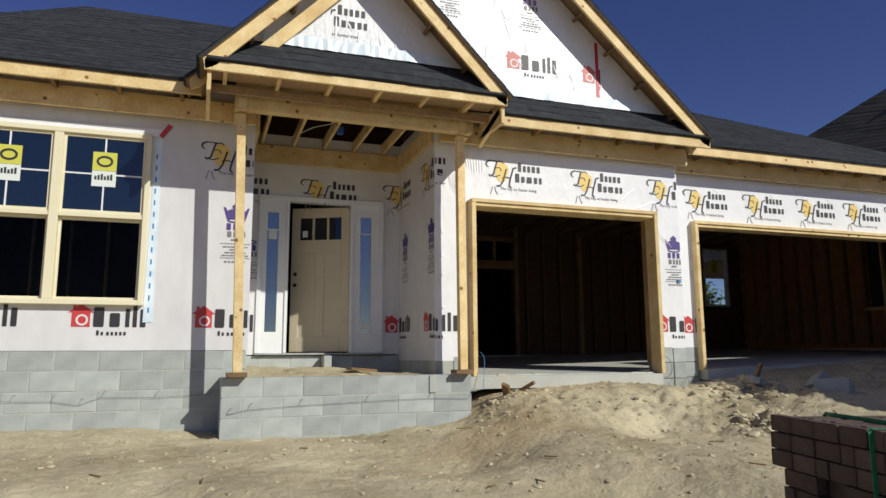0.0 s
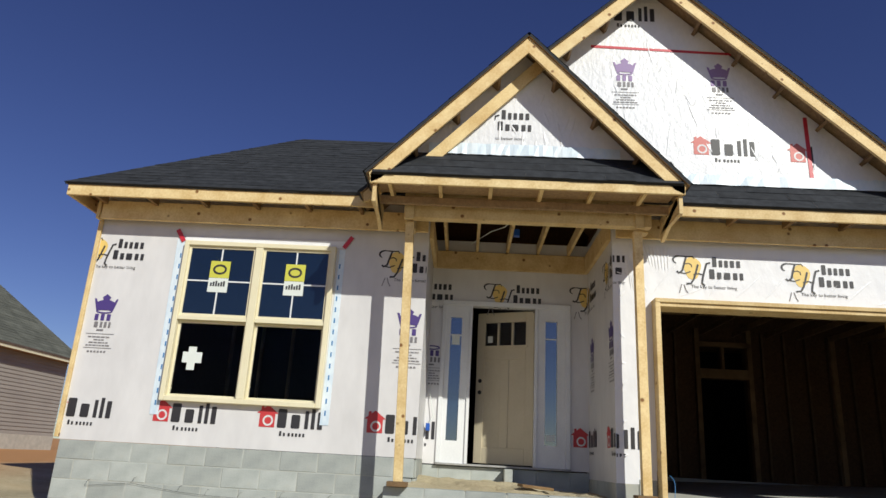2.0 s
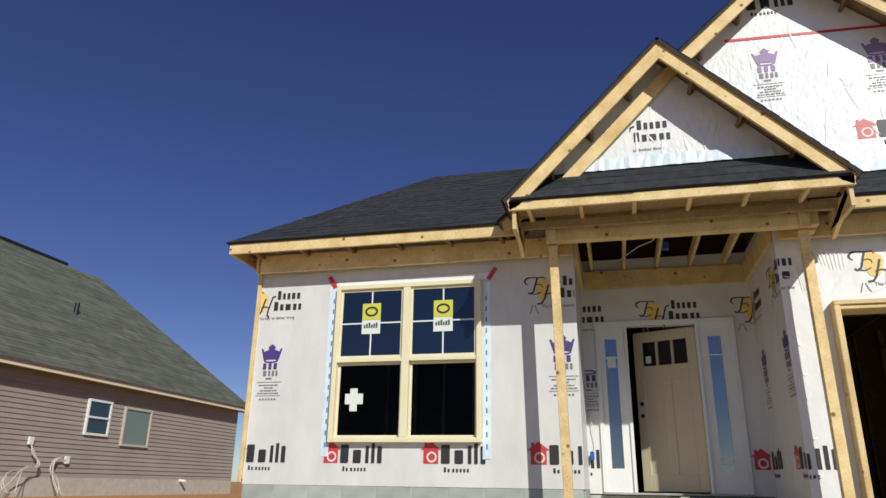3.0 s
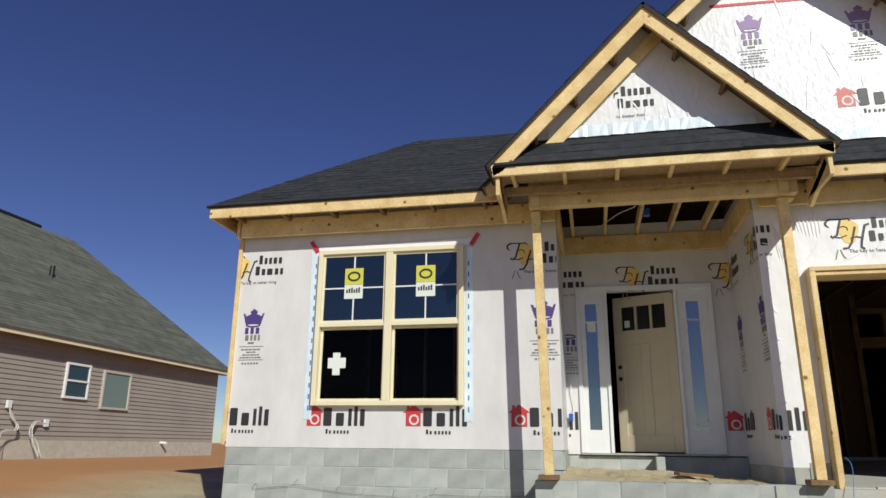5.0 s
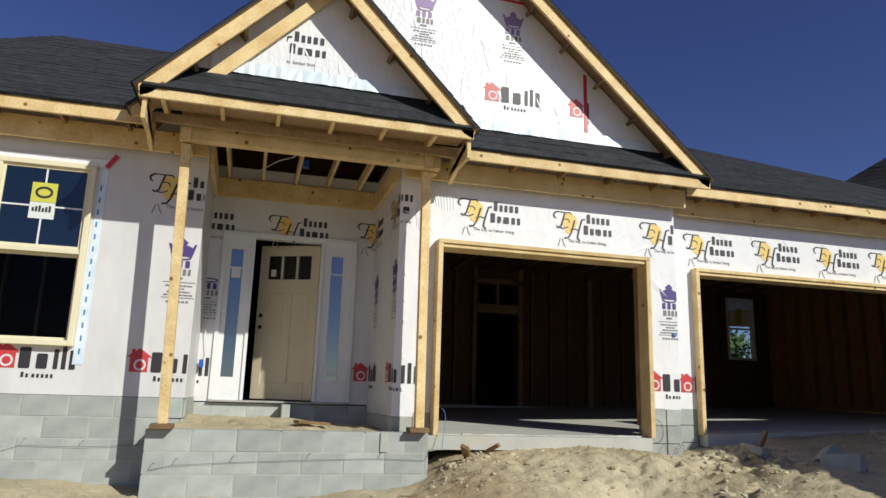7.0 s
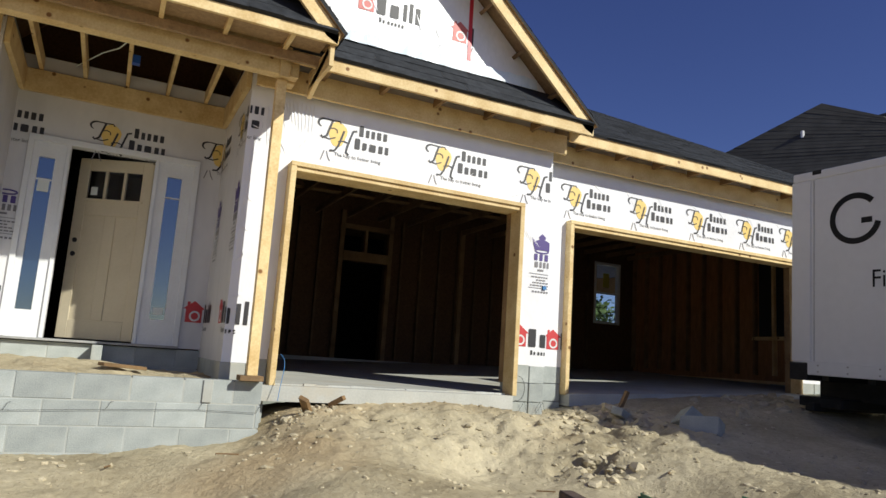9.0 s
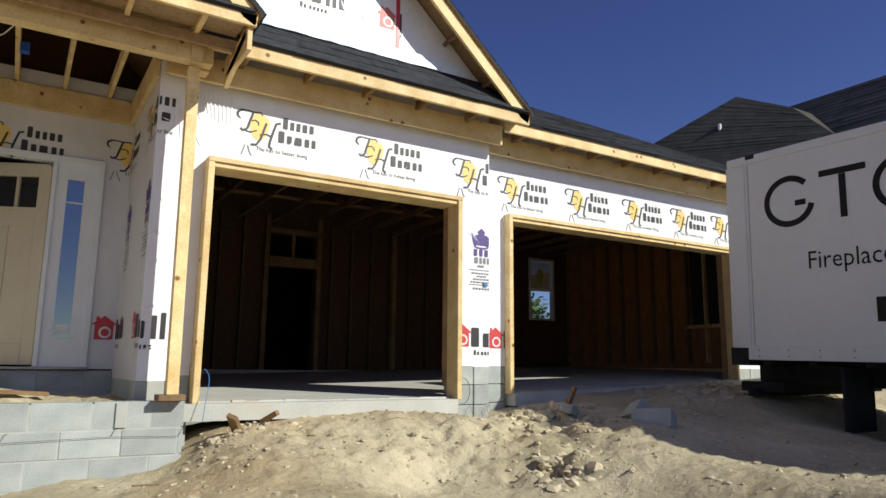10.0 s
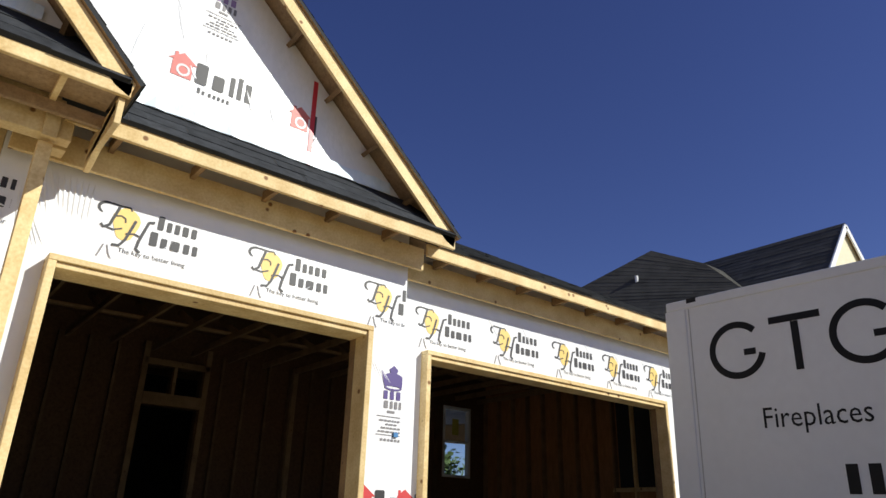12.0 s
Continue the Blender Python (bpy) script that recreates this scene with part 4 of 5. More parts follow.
def bm_crown():
    """Purple crown over blocks and fine grey lines; the origin is the crown's middle."""
    bm = bmesh.new()
    flat(bm, [(-0.10, -0.065), (0.10, -0.065), (0.14, 0.07), (0.115, 0.065), (0.10, 0.03), (0.07, 0.045), (0.035, 0.055), (0.05, 0.085), (0.0, 0.125), (-0.05, 0.085), (-0.035, 0.055), (-0.07, 0.045), (-0.10, 0.03), (-0.115, 0.065), (-0.14, 0.07)], 0)
    ribbon(bm, [(0.09 * math.cos(t), -0.075 + 0.022 * math.sin(t)) for t in np.linspace(0, 2 * math.pi, 20)], 0.016, 0, -0.0006)
    glyphs(bm, -0.10, -0.185, 0.075, [(0.75, 1, 1), (0.7, 1, 0), (0.75, 1)], 1, gap=0.016)
    glyphs(bm, -0.09, -0.265, 0.065, [(0.85, 1, 0), (0.55, 1), (0.6, 1, 1), (0.5, 1)], 2, gap=0.012)
    rect(bm, -0.05, 0.03, -0.305, -0.285, 2)
    for i, w in enumerate((0.16, 0.13, 0.06, 0.11, 0.14, 0.16)):
        z = -0.335 - 0.032 * i
        h = 0.006 if i in (0, 5) else 0.014
        if h < 0.01:
            rect(bm, -w, w, z - h, z, 2)
        else:
            x = -w
            while x < w - 0.01:
                s = random.uniform(0.02, 0.05)
                rect(bm, x, min(x + s, w), z - h, z, 2)
                x += s + 0.008
    for k in range(6):
        rect(bm, -0.11 + 0.038 * k, -0.085 + 0.038 * k, -0.55, -0.53, 2)
    return bm


SLOGAN = words("The key to better living", 0.052)
random.seed(5)
PRINTS = {"emblem": (lambda: bm_emblem(SLOGAN), (YELLOW, INK, INK, INK_SOFT)), "builder": (bm_builder, (RED, WRAP, INK)), "crown": (bm_crown, (PURPLE, PURPLE, INK_SOFT)),
          "faded_builder": (bm_builder, (PINK, WRAP, INK)), "faded_crown": (bm_crown, (PALE_PURPLE, PALE_PURPLE, INK_SOFT)), "plain": (lambda: bm_emblem(SLOGAN), (WRAP, INK, INK, INK_SOFT))}
MADE = {}


def printed(kind, wall, m, lo=None, hi=None):
    """One printed mark on a wall: m lays its xz plane on the wall, lo and hi cut it off at the wall's edges."""
    key = (kind, lo, hi) if (lo is not None or hi is not None) else (kind,)
    if key not in MADE:
        make, mats = PRINTS[kind]
        bm = make()
        for v, sgn in ((lo, -1), (hi, 1)):
            if v is not None:
                bmesh.ops.bisect_plane(bm, geom=bm.verts[:] + bm.edges[:] + bm.faces[:], plane_co=(v, 0, 0), plane_no=(sgn, 0, 0), clear_outer=True)
        MADE[key] = pieces(bm, mats)
        bm.free()
    for name, me in MADE[key]:
        ob = share(name, me, wall, m)
        if name == "fine_print":
            tagged(ob, "rows of small grey print", kind="stuff")


def pieces(bm, mats):
    """The separate shapes of a print as meshes of their own, its small print joined in one."""
    seen, big, small = set(), [], []
    for f in bm.faces:
        if f in seen:
            continue
        seen.add(f)
        todo, isle = [f], []
        while todo:
            g = todo.pop()
            isle.append(g)
            for v in g.verts:
                for h in v.link_faces:
                    if h not in seen:
                        seen.add(h)
                        todo.append(h)
        if sum(g.calc_area() for g in isle) > 0.0011:
            big.append(isle)
        else:
            small += isle
    out = []
    for name, faces in [("printed_shape", b) for b in big] + ([("fine_print", small)] if small else []):
        index, vs, fs = {}, [], []
        for f in faces:
            for v in f.verts:
                if v not in index:
                    index[v] = len(vs)
                    vs.append(tuple(v.co))
            fs.append([index[v] for v in f.verts])
        me = bpy.data.meshes.new(name)
        me.from_pydata(vs, [], fs)
        used = sorted({f.material_index for f in faces})
        for k in used:
            me.materials.append(mats[k])
        me.polygons.foreach_set("material_index", [used.index(f.material_index) for f in faces])
        out.append((name, me))
    return out


def marks():
    e = 2.17
    def front(kind, wall, x, y, z, lo=None, hi=None, rz=0):
        printed(kind, wall, pose(x, y - 0.005, z), None if lo is None else round(lo - x, 4), None if hi is None else round(hi - x, 4))
    L, D, A, B = YL, YD, YG, Y2
    for x in (-1.808, -0.634, 0.545):
        front("builder", wall_l, x, L, e, None, 1.0 if x > 0.5 else None)
    front("builder", wall_l, -2.98, L, e, -2.88)
    front("emblem", wall_l, -2.93, L, 4.0, -2.88)
    front("emblem", wall_l, 0.60, L, 4.0, None, 1.0)
    front("crown", wall_l, -2.666, L, 3.33)
    front("crown", wall_l, 0.84, L, 3.33, None, 1.0)
    front("emblem", wall_d, 1.86, D, 3.99)
    front("emblem", wall_d, 3.0, D, 3.99, None, 3.07)
    front("emblem", wall_d, 0.69, D, 3.99, 1.02)
    front("builder", wall_d, 0.62, D, e, 1.02, 1.18)
    front("builder", wall_d, 2.97, D, e, 2.84, 3.07)
    front("crown", wall_d, 1.06, D, 3.3, 1.02, 1.18)
    for x, z in ((3.905, 4.015), (5.088, 3.98), (6.238, 3.955)):
        front("emblem", wall_g1, x, A, z, None, 6.55 if x > 6 else None)
    front("emblem", wall_g1f, 2.72, A, 4.02, 3.085, 3.215)
    front("builder", wall_g1f, 2.75, A, e - 0.03, 3.085, 3.52)
    front("builder", wall_g1, 6.21, A, e - 0.02, 6.12, 6.55)
    front("crown", wall_g1, 6.455, A, 3.21, 6.12, 6.555)
    for x in (7.06, 8.11, 9.12, 10.07, 10.95):
        front("emblem", wall_g2, x, B, 3.95)
    front("builder", wall_g2, 6.86, B, e - 0.02, 6.57, 6.99)
    # the side of the porch: the marks run on round the corner
    side = lambda y: Matrix(((0, 1, 0, 3.075), (-1, 0, 0, y), (0, 0, 1, 0), (0, 0, 0, 1)))
    up = lambda z: Matrix.Translation((0, 0, z))
    printed("builder", wall_rr, up(e) @ side(9.79), 0.10)
    printed("builder", wall_rr, up(e - 0.02) @ side(8.48), None, 0.325)
    printed("emblem", wall_rr, up(4.0) @ side(9.74), 0.06)
    printed("emblem", wall_rr, up(4.0) @ side(8.52), None, 0.36)
    printed("crown", wall_rr, up(3.28) @ side(9.4))
    printed("crown", wall_rr, up(3.28) @ side(8.27), None, 0.11)
    # gables
    W = YB
    front("faded_builder", gw2, 4.10, W, 5.44)
    front("faded_builder", gw2, 5.19, W, 5.39, None, 5.36)
    front("faded_builder", gw2, 3.02, W, 7.20, 3.13)
    front("faded_crown", gw2, 3.25, W, 6.45)
    front("faded_crown", gw2, 4.36, W, 6.42)
    front("plain", gw1, 1.50, 7.55, 5.42, 1.70)
    bm = bmesh.new()
    prism(bm, [(5.30, W - 0.006, 4.93), (5.345, W - 0.006, 4.93), (5.335, W - 0.006, 5.86), (5.29, W - 0.006, 5.86)], (0, 0.004, 0))
    part("red_tape", bm, TAPER, gw2, "strip of red seam tape")
    bm = bmesh.new()
    prism(bm, [(2.85, W - 0.006, 6.71), (4.55, W - 0.006, 6.66), (4.55, W - 0.006, 6.69), (2.85, W - 0.006, 6.745)], (0, 0.004, 0))
    part("red_tape", bm, TAPER, gw2, "strip of red seam tape")
    for wall, x0, x1, y, z in ((gw1, 1.0, 3.05, 7.55, 4.985), (gw2, 2.6, 6.2, W, 4.955)):
        bm = bmesh.new()
        k = 40
        top = [bm.verts.new((x0 + (x1 - x0) * i / k, y - 0.02 - 0.015 * random.random(), z + 0.12 + 0.02 * random.random())) for i in range(k + 1)]
        bot = [bm.verts.new((v.co.x, y - 0.035 - 0.02 * random.random(), z)) for v in top]
        for i in range(k):
            bm.faces.new((bot[i], bot[i + 1], top[i + 1], top[i]))
        part("flashing_strip", bm, PALE, wall, "pale blue flashing at the foot of the gable")


window()
marks()


def garage_window():
    x0, x1, z0, z1 = WIN_G
    w = part("window", bmesh.new(), WHITE, house, "white sash window in the garage back wall")
    for d in ((x0, x0 + 0.05, z0, z1), (x1 - 0.05, x1, z0, z1), (x0 + 0.05, x1 - 0.05, z0, z0 + 0.05), (x0 + 0.05, x1 - 0.05, z1 - 0.05, z1), (x0 + 0.05, x1 - 0.05, (z0 + z1) / 2 - 0.016, (z0 + z1) / 2 + 0.016)):
        boxpart("frame", (d[0], d[1], 13.98, 14.10, d[2], d[3]), WHITE, w, bevel=0.003)
    for a, b in ((z0 + 0.05, (z0 + z1) / 2 - 0.025), ((z0 + z1) / 2 + 0.025, z1 - 0.05)):
        boxpart("pane", (x0 + 0.05, x1 - 0.05, 14.05, 14.054, a, b), GLASS, w, "clear glass", 0)
    boxpart("sticker", (x0 + 0.28, x1 - 0.28, 14.040, 14.043, z1 - 0.56, z1 - 0.24), LABELY, w, "yellow maker's sticker", 0)


garage_window()


def creases():
    """Taut folds of the wrap, low ridges fanning out from the nailed corners."""
    rng = random.Random(8)
    def fold(wall, a, b, y, h=0.010, w=0.022, mat_=PLASTIC):
        bm = bmesh.new()
        a, b = Vector((a[0], y - 0.001, a[1])), Vector((b[0], y - 0.001, b[1]))
        d = (b - a).normalized()
        s = Vector((-d.z, 0, d.x)) * w
        k = 6
        rows = []
        for i in range(k + 1):
            u = i / k
            p = a.lerp(b, u) + s * 0.5 * math.sin(3 * u + a.x * 9)
            t = math.sin(math.pi * u) ** 0.7
            rows.append([bm.verts.new(p - s * t), bm.verts.new(p - Vector((0, h * t, 0))), bm.verts.new(p + s * t)])
        for r, q in zip(rows, rows[1:]):
            for j in range(2):
                bm.faces.new((r[j], r[j + 1], q[j + 1], q[j]))
        for f in bm.faces:
            f.smooth = True
        part("fold", bm, mat_, wall, "", 0)
    for i in range(11):
        t = i / 10
        fold(wall_g1, (3.27 + 0.42 * t, 4.28 - 0.02 * t), (3.36 + 0.34 * t, 3.92 + 0.12 * rng.random()), YG, 0.014, 0.012)
        if i < 7:
            fold(wall_g1, (3.25 + 0.05 * t, 4.15 - 0.15 * t), (3.28 + 0.30 * t, 3.64 + 0.06 * rng.random()), YG, 0.014, 0.011)
    for i in range(5):
        fold(wall_g1f, (3.20 - 0.02 * i, 3.9 - 0.15 * i), (3.10, 3.35 - 0.2 * i), YG, 0.006, 0.012)
    for i in range(6):
        fold(wall_g1, (6.13 + 0.02 * i, 3.50 - 0.02 * i), (6.22 + 0.05 * i, 3.25 - 0.03 * i), YG, 0.006, 0.010)
    for i in range(9):
        x = 3.5 + 0.3 * i
        fold(wall_g1, (x, 3.66 + 0.03 * rng.random()), (x + 0.3, 3.78 + 0.3 * rng.random()), YG, 0.005, 0.014)
    for i in range(8):
        x = 7.3 + 0.55 * i
        fold(wall_g2, (x, 4.22), (x + 0.28, 3.75 + 0.3 * rng.random()), Y2, 0.005, 0.014)
    for i in range(22):
        x = rng.uniform(2.6, 5.4)
        z = rng.uniform(5.05, 6.75 - 0.92 * abs(x - 3.55))
        fold(gw2, (x, z), (x + rng.uniform(-0.12, 0.12), z + rng.uniform(0.12, 0.4)), YB, 0.008, 0.015, CRINKLE)
    for i in range(14):
        x = rng.uniform(1.5, 2.6)
        z = rng.uniform(5.0, 5.8 - 1.03 * abs(x - 2.03))
        fold(gw1, (x, z), (x + rng.uniform(-0.1, 0.1), z + rng.uniform(0.1, 0.3)), 7.55, 0.010, 0.016, CRINKLE)
    for i in range(7):
        z = 1.95 + 0.33 * i
        fold(wall_g1f, (3.10, z), (3.21, z + rng.uniform(-0.1, 0.2)), YG, 0.007, 0.015)


creases()


# ---- front door ----
def entrance():
    d = part("front_door", bmesh.new(), WHITE, house, "beige entrance door standing ajar in a white frame with sidelights")
    y0, y1 = YD - 0.03, YD + 0.11
    X = [(1.17, 1.225), (1.525, 1.565), (2.385, 2.425), (2.785, 2.845)]
    for a, b in X:
        boxpart("door_frame", (a, b, y0, y1, 1.80, 3.80), WHITE, d, "white door frame", 0.004)
    boxpart("door_frame", (1.17, 2.845, y0 - 0.003, y1, 3.80, 3.865), WHITE, d, "", 0.004)
    boxpart("threshold", (1.17, 2.845, y0 - 0.04, y1, 1.775, 1.80), STEEL, d, "metal threshold", 0.004)
    for a, b, g0, g1 in ((1.2255, 1.5245, 1.285, 1.43), (2.4255, 2.7845, 2.525, 2.675)):
        for dd in ((a, g0, 1.80, 3.80), (g1, b, 1.80, 3.80), (g0, g1, 1.80, 2.07), (g0, g1, 3.64, 3.80)):
            boxpart("sidelight_panel", (dd[0], dd[1], y0 + 0.025, y1 - 0.05, dd[2], dd[3]), WHITE, d, "", 0.0)
        boxpart("sidelight_glass", (g0, g1, y0 + 0.045, y0 + 0.05, 2.07, 3.64), GLASS_SIDE, d, "narrow sidelight glass mirroring the sky", 0)
        boxpart("sidelight_bar", (g0, g1, y0 + 0.035, y0 + 0.044, 3.40, 3.415), WHITE, d, "", 0)
        boxpart("sidelight_label", (g0 + 0.02, g1 - 0.02, y0 + 0.040, y0 + 0.043, 3.28 if a < 2 else 2.12, 3.42 if a < 2 else 2.2), LABELW, d, "", 0)
    # the leaf, hinged on its far side and swung inwards
    leaf = part("door_leaf", bmesh.new(), DOORP, d, "beige primed door leaf with three small panes")
    leaf.matrix_basis = pose(2.38, YD + 0.03, 1.815, 0, 0, -25)
    w, h, t = 0.81, 1.965, 0.044
    def lb(name, x0, x1, z0, z1, ya=0, yb=t, m=DOORP, lab=""):
        return boxpart(name, (-w + x0, -w + x1, ya, yb, z0, z1), m, leaf, lab, 0.004 if ya == 0 else 0)
    lb("stile", 0, 0.115, 0, h), lb("stile", w - 0.115, w, 0, h)
    lb("rail", 0.1155, w - 0.1155, 0, 0.20), lb("rail", 0.1155, w - 0.1155, 1.33, 1.50), lb("rail", 0.1155, w - 0.1155, 1.83, h)
    lb("stile", 0.345, 0.465, 0.2005, 1.3295)
    lb("panel", 0.1155, 0.345, 0.2005, 1.3295, 0.012, 0.03), lb("panel", 0.465, w - 0.1155, 0.2005, 1.3295, 0.012, 0.03)
    lb("sill_ledge", 0.08, w - 0.08, 1.49, 1.515, -0.02, 0.0)
    pw = (w - 0.231 - 0.06) / 3
    for i in range(3):
        xa = 0.1155 + i * (pw + 0.03)
        lb("pane", xa, xa + pw, 1.5155, 1.8295, 0.015, 0.02, GLASS, "small glass pane")
        if i < 2:
            lb("muntin", xa + pw, xa + pw + 0.03, 1.5005, 1.8295)
    lb("label", 0.15, 0.22, 1.56, 1.65, 0.012, 0.0145, LABELW)
    for z in (0.90, 1.05):
        bm = bmesh.new()
        tube(bm, (-w + 0.06, -0.004, z), (-w + 0.06, 0.01, z), 0.027, 16)
        part("lock_hole", bm, BLACK, leaf, "dark bore for the lock")


entrance()


# ---- wires, cables and cords on the house ----
def wire(name, pts, r, material, parent, label=""):
    bm = bmesh.new()
    for a, b in zip(pts, pts[1:]):
        tube(bm, a, b, r, 6)
    return part(name, bm, material, parent, label)


def ties():
    for pts in ([(0.80, 7.87, 1.19), (1.0, 7.862, 1.235), (1.5, 7.865, 1.26), (2.2, 7.862, 1.285), (2.9, 7.865, 1.30), (3.38, 7.862, 1.285)],
                [(-2.5, 8.385, 1.37), (-2.0, 8.38, 1.42), (-1.5, 8.385, 1.36), (-1.2, 8.38, 1.34), (-0.85, 8.385, 1.33), (-0.6, 8.38, 1.29), (-0.4, 8.385, 1.36), (0.1, 8.38, 1.35), (0.65, 8.385, 1.37)]):
        wire("masonry_wire", pts, 0.0017, BLACK, house, "rusty masonry wire along the blocks")
        for k in range(len(pts) * 1):
            p = Vector(pts[k])
            wire("masonry_wire", [p, p + Vector((0.03, 0.004, 0.06)), p + Vector((0.05, 0.006, 0.062))], 0.0015, BLACK, house)
    for x0 in (6.22, 6.42, 6.46):
        wire("masonry_wire", [(x0, YG - 0.01, 1.33), (x0 + 0.06, YG - 0.05, 1.46), (x0 + 0.09, YG - 0.05, 1.36)], 0.0016, BLACK, house)
    cord = [(3.58 + 0.03 * math.sin(4 * t), 8.02 - 0.15 * t, 1.80 - 0.42 * t + 0.1 * math.sin(3 * t)) for t in np.linspace(0, 1, 9)]
    wire("cord", cord, 0.003, BLUEINK, house, "blue cord hanging at the jamb")
    loop = [(6.12 + 0.09 * math.sin(t), 8.0, 1.60 + 0.13 * math.cos(t)) for t in np.linspace(0, 3.4, 12)]
    wire("cord", loop, 0.003, BLACK, house)
    bm = bmesh.new()
    box(bm, 1.035, 1.085, YD - 0.12, YD - 0.06, 2.17, 2.26)
    part("wire_box", bm, BLUE, house, "blue electrical box on a cable", 0.006)
    wire("cable", [(1.05, YD - 0.01, 2.75), (1.08, YD - 0.05, 2.55), (1.12, YD - 0.06, 2.35), (1.07, YD - 0.09, 2.25)], 0.005, LABELW, house)
    bm = bmesh.new()
    box(bm, 6.48, 6.525, YG - 0.02, YG - 0.004, 2.70, 2.74)
    part("wire_box", bm, BLUEINK, house)
    wire("cable", [(1.5, 9.5, 4.6), (1.75, 9.0, 4.62), (1.9, 8.6, 4.55), (2.0, 8.4, 4.6)], 0.006, LABELW, house, "loose cable under the joists")
    bm = bmesh.new()
    box(bm, 2.02, 2.09, 8.75, 8.83, 4.50, 4.58)
    part("wire_box", bm, BLUE, house, "blue ceiling box")
    boxpart("step_block", (2.02, 2.12, YD - 0.24, YD - 0.03, 1.56, 1.765), BLOCK, house, "loose block at the doorstep", 0.006)
    boxpart("mortar_patch", (2.92, 3.0, 7.868, 7.879, 1.36, 1.55), MORTAR, house, "smear of mortar on the blocks", 0.004)


ties()


# ---- truck ----
def truck():
    t = tagged(new("box_truck"), "white box truck backed up to the garage on dark wheels", "truck")
    t.matrix_basis = pose(9.25, 7.09, 1.96, 1.2, 0, 0) @ Matrix.Scale(1.14, 4)
    W, L, H = 2.35, 6.4, 2.03
    bm = bmesh.new()
    box(bm, 0, W, -L, 0, 0.0, H)
    body = part("cargo_box", bm, TRUCKW, t, "plain white cargo box", 0.012)
    boxpart("bottom_rail", (-0.012, W + 0.012, -L, -0.0, -0.005, 0.125), TRUCKW, t, "riveted white bottom rail", 0.006)
    boxpart("top_rail", (-0.012, W + 0.012, -L, -0.002, H - 0.075, H + 0.012), TRUCKW, t, "white top rail", 0.008)
    boxpart("corner_post", (-0.010, 0.10, -0.20, 0.012, 0.126, H - 0.076), TRUCKW, t, "white rear corner post", 0.006)
    boxpart("corner_post", (W - 0.10, W + 0.01, -0.20, 0.012, 0.126, H - 0.076), TRUCKW, t, "", 0.006)
    boxpart("marker_lamp", (-0.014, 0.05, -0.32, -0.22, H - 0.03, H + 0.016), RUBBER, t, "dark marker lamp", 0.003)
    boxpart("bumper_block", (-0.016, W + 0.016, -0.17, 0.03, -0.06, 0.115), RUBBER, t, "black rubber bumper block", 0.006)
    bm = bmesh.new()
    for i in range(18):
        y = -0.28 - 0.3 * i
        for z in (0.03, 0.09):
            tube(bm, (-0.018, y, z), (-0.011, y, z), 0.009, 8)
    tagged(part("rivets", bm, STEEL, t, "row of steel rivets"), kind="stuff")
    boxpart("seam", (-0.004, 0.0, -0.235, -0.228, 0.13, H - 0.08), STEEL, t, "", 0)
    for x in (0.55, W - 0.65):
        boxpart("chassis_rail", (x, x + 0.1, -L - 2.0, 0.1, -0.24, -0.05), RUBBER, t, "dark chassis rail", 0.004)
    for y in (-0.35, -0.8, -1.3, -1.9, -2.6):
        boxpart("cross_bearer", (0.05, W - 0.05, y, y + 0.07, -0.05, -0.006), RUBBER, t, "", 0)
    boxpart("lift_gate", (0.25, W - 0.25, -0.35, 0.12, -0.32, -0.22), RUBBER, t, "folded dark lift gate", 0.01)
    boxpart("underride_bar", (0.15, W - 0.15, -0.12, -0.02, -0.36, -0.28), RUBBER, t, "", 0.01)
    boxpart("axle", (0.2, W - 0.2, -1.83, -1.70, -0.60, -0.47), RUBBER, t, "", 0.01)
    bm = bmesh.new()
    box(bm, 0.05, 0.55, -1.04, -1.015, -0.62, -0.06)
    part("mud_flap", bm, RUBBER, t, "black rubber mud flap", 0.004)
    bm = bmesh.new()
    box(bm, W - 0.55, W - 0.05, -1.04, -1.015, -0.62, -0.06)
    part("mud_flap", bm, RUBBER, t, "", 0.004)
    # wheels: lathe profile (radius, offset)
    def lathe(bm, prof, x, y, z, sx, k=36, cap=False):
        rings = [[bm.verts.new((x + sx * o, y + r * math.cos(2 * math.pi * i / k), z + r * math.sin(2 * math.pi * i / k))) for i in range(k)] for r, o in prof]
        for a, b in zip(rings, rings[1:]):
            for i in range(k):
                bm.faces.new((a[i], a[(i + 1) % k], b[(i + 1) % k], b[i]))
        if cap:
            bm.faces.new(rings[-1])
    for x, sx in ((0.07, 1), (W - 0.07, -1)):
        for yw in (-1.76, -L - 1.5):
            w = part("wheel", bmesh.new(), RUBBER, t, "black truck wheel with a steel rim")
            z = -0.50 if yw > -2 else -0.48
            bm = bmesh.new()
            lathe(bm, [(0.20, 0.02), (0.24, 0.0), (0.33, 0.01), (0.362, 0.05), (0.366, 0.20), (0.35, 0.22), (0.20, 0.22)], x, yw, z, sx)
            part("tyre", bm, RUBBER, w, "worn black tyre")
            bm = bmesh.new()
            lathe(bm, [(0.200, 0.05), (0.190, 0.10), (0.155, 0.125), (0.105, 0.11)], x, yw, z, sx)
            part("wheel_disc", bm, BLACK, w, "black dished wheel disc")
            bm = bmesh.new()
            lathe(bm, [(0.200, 0.03), (0.206, 0.0), (0.216, -0.004), (0.222, 0.006)], x, yw, z, sx)
            part("rim", bm, STEEL, w, "dusty steel rim lip")
            bm = bmesh.new()
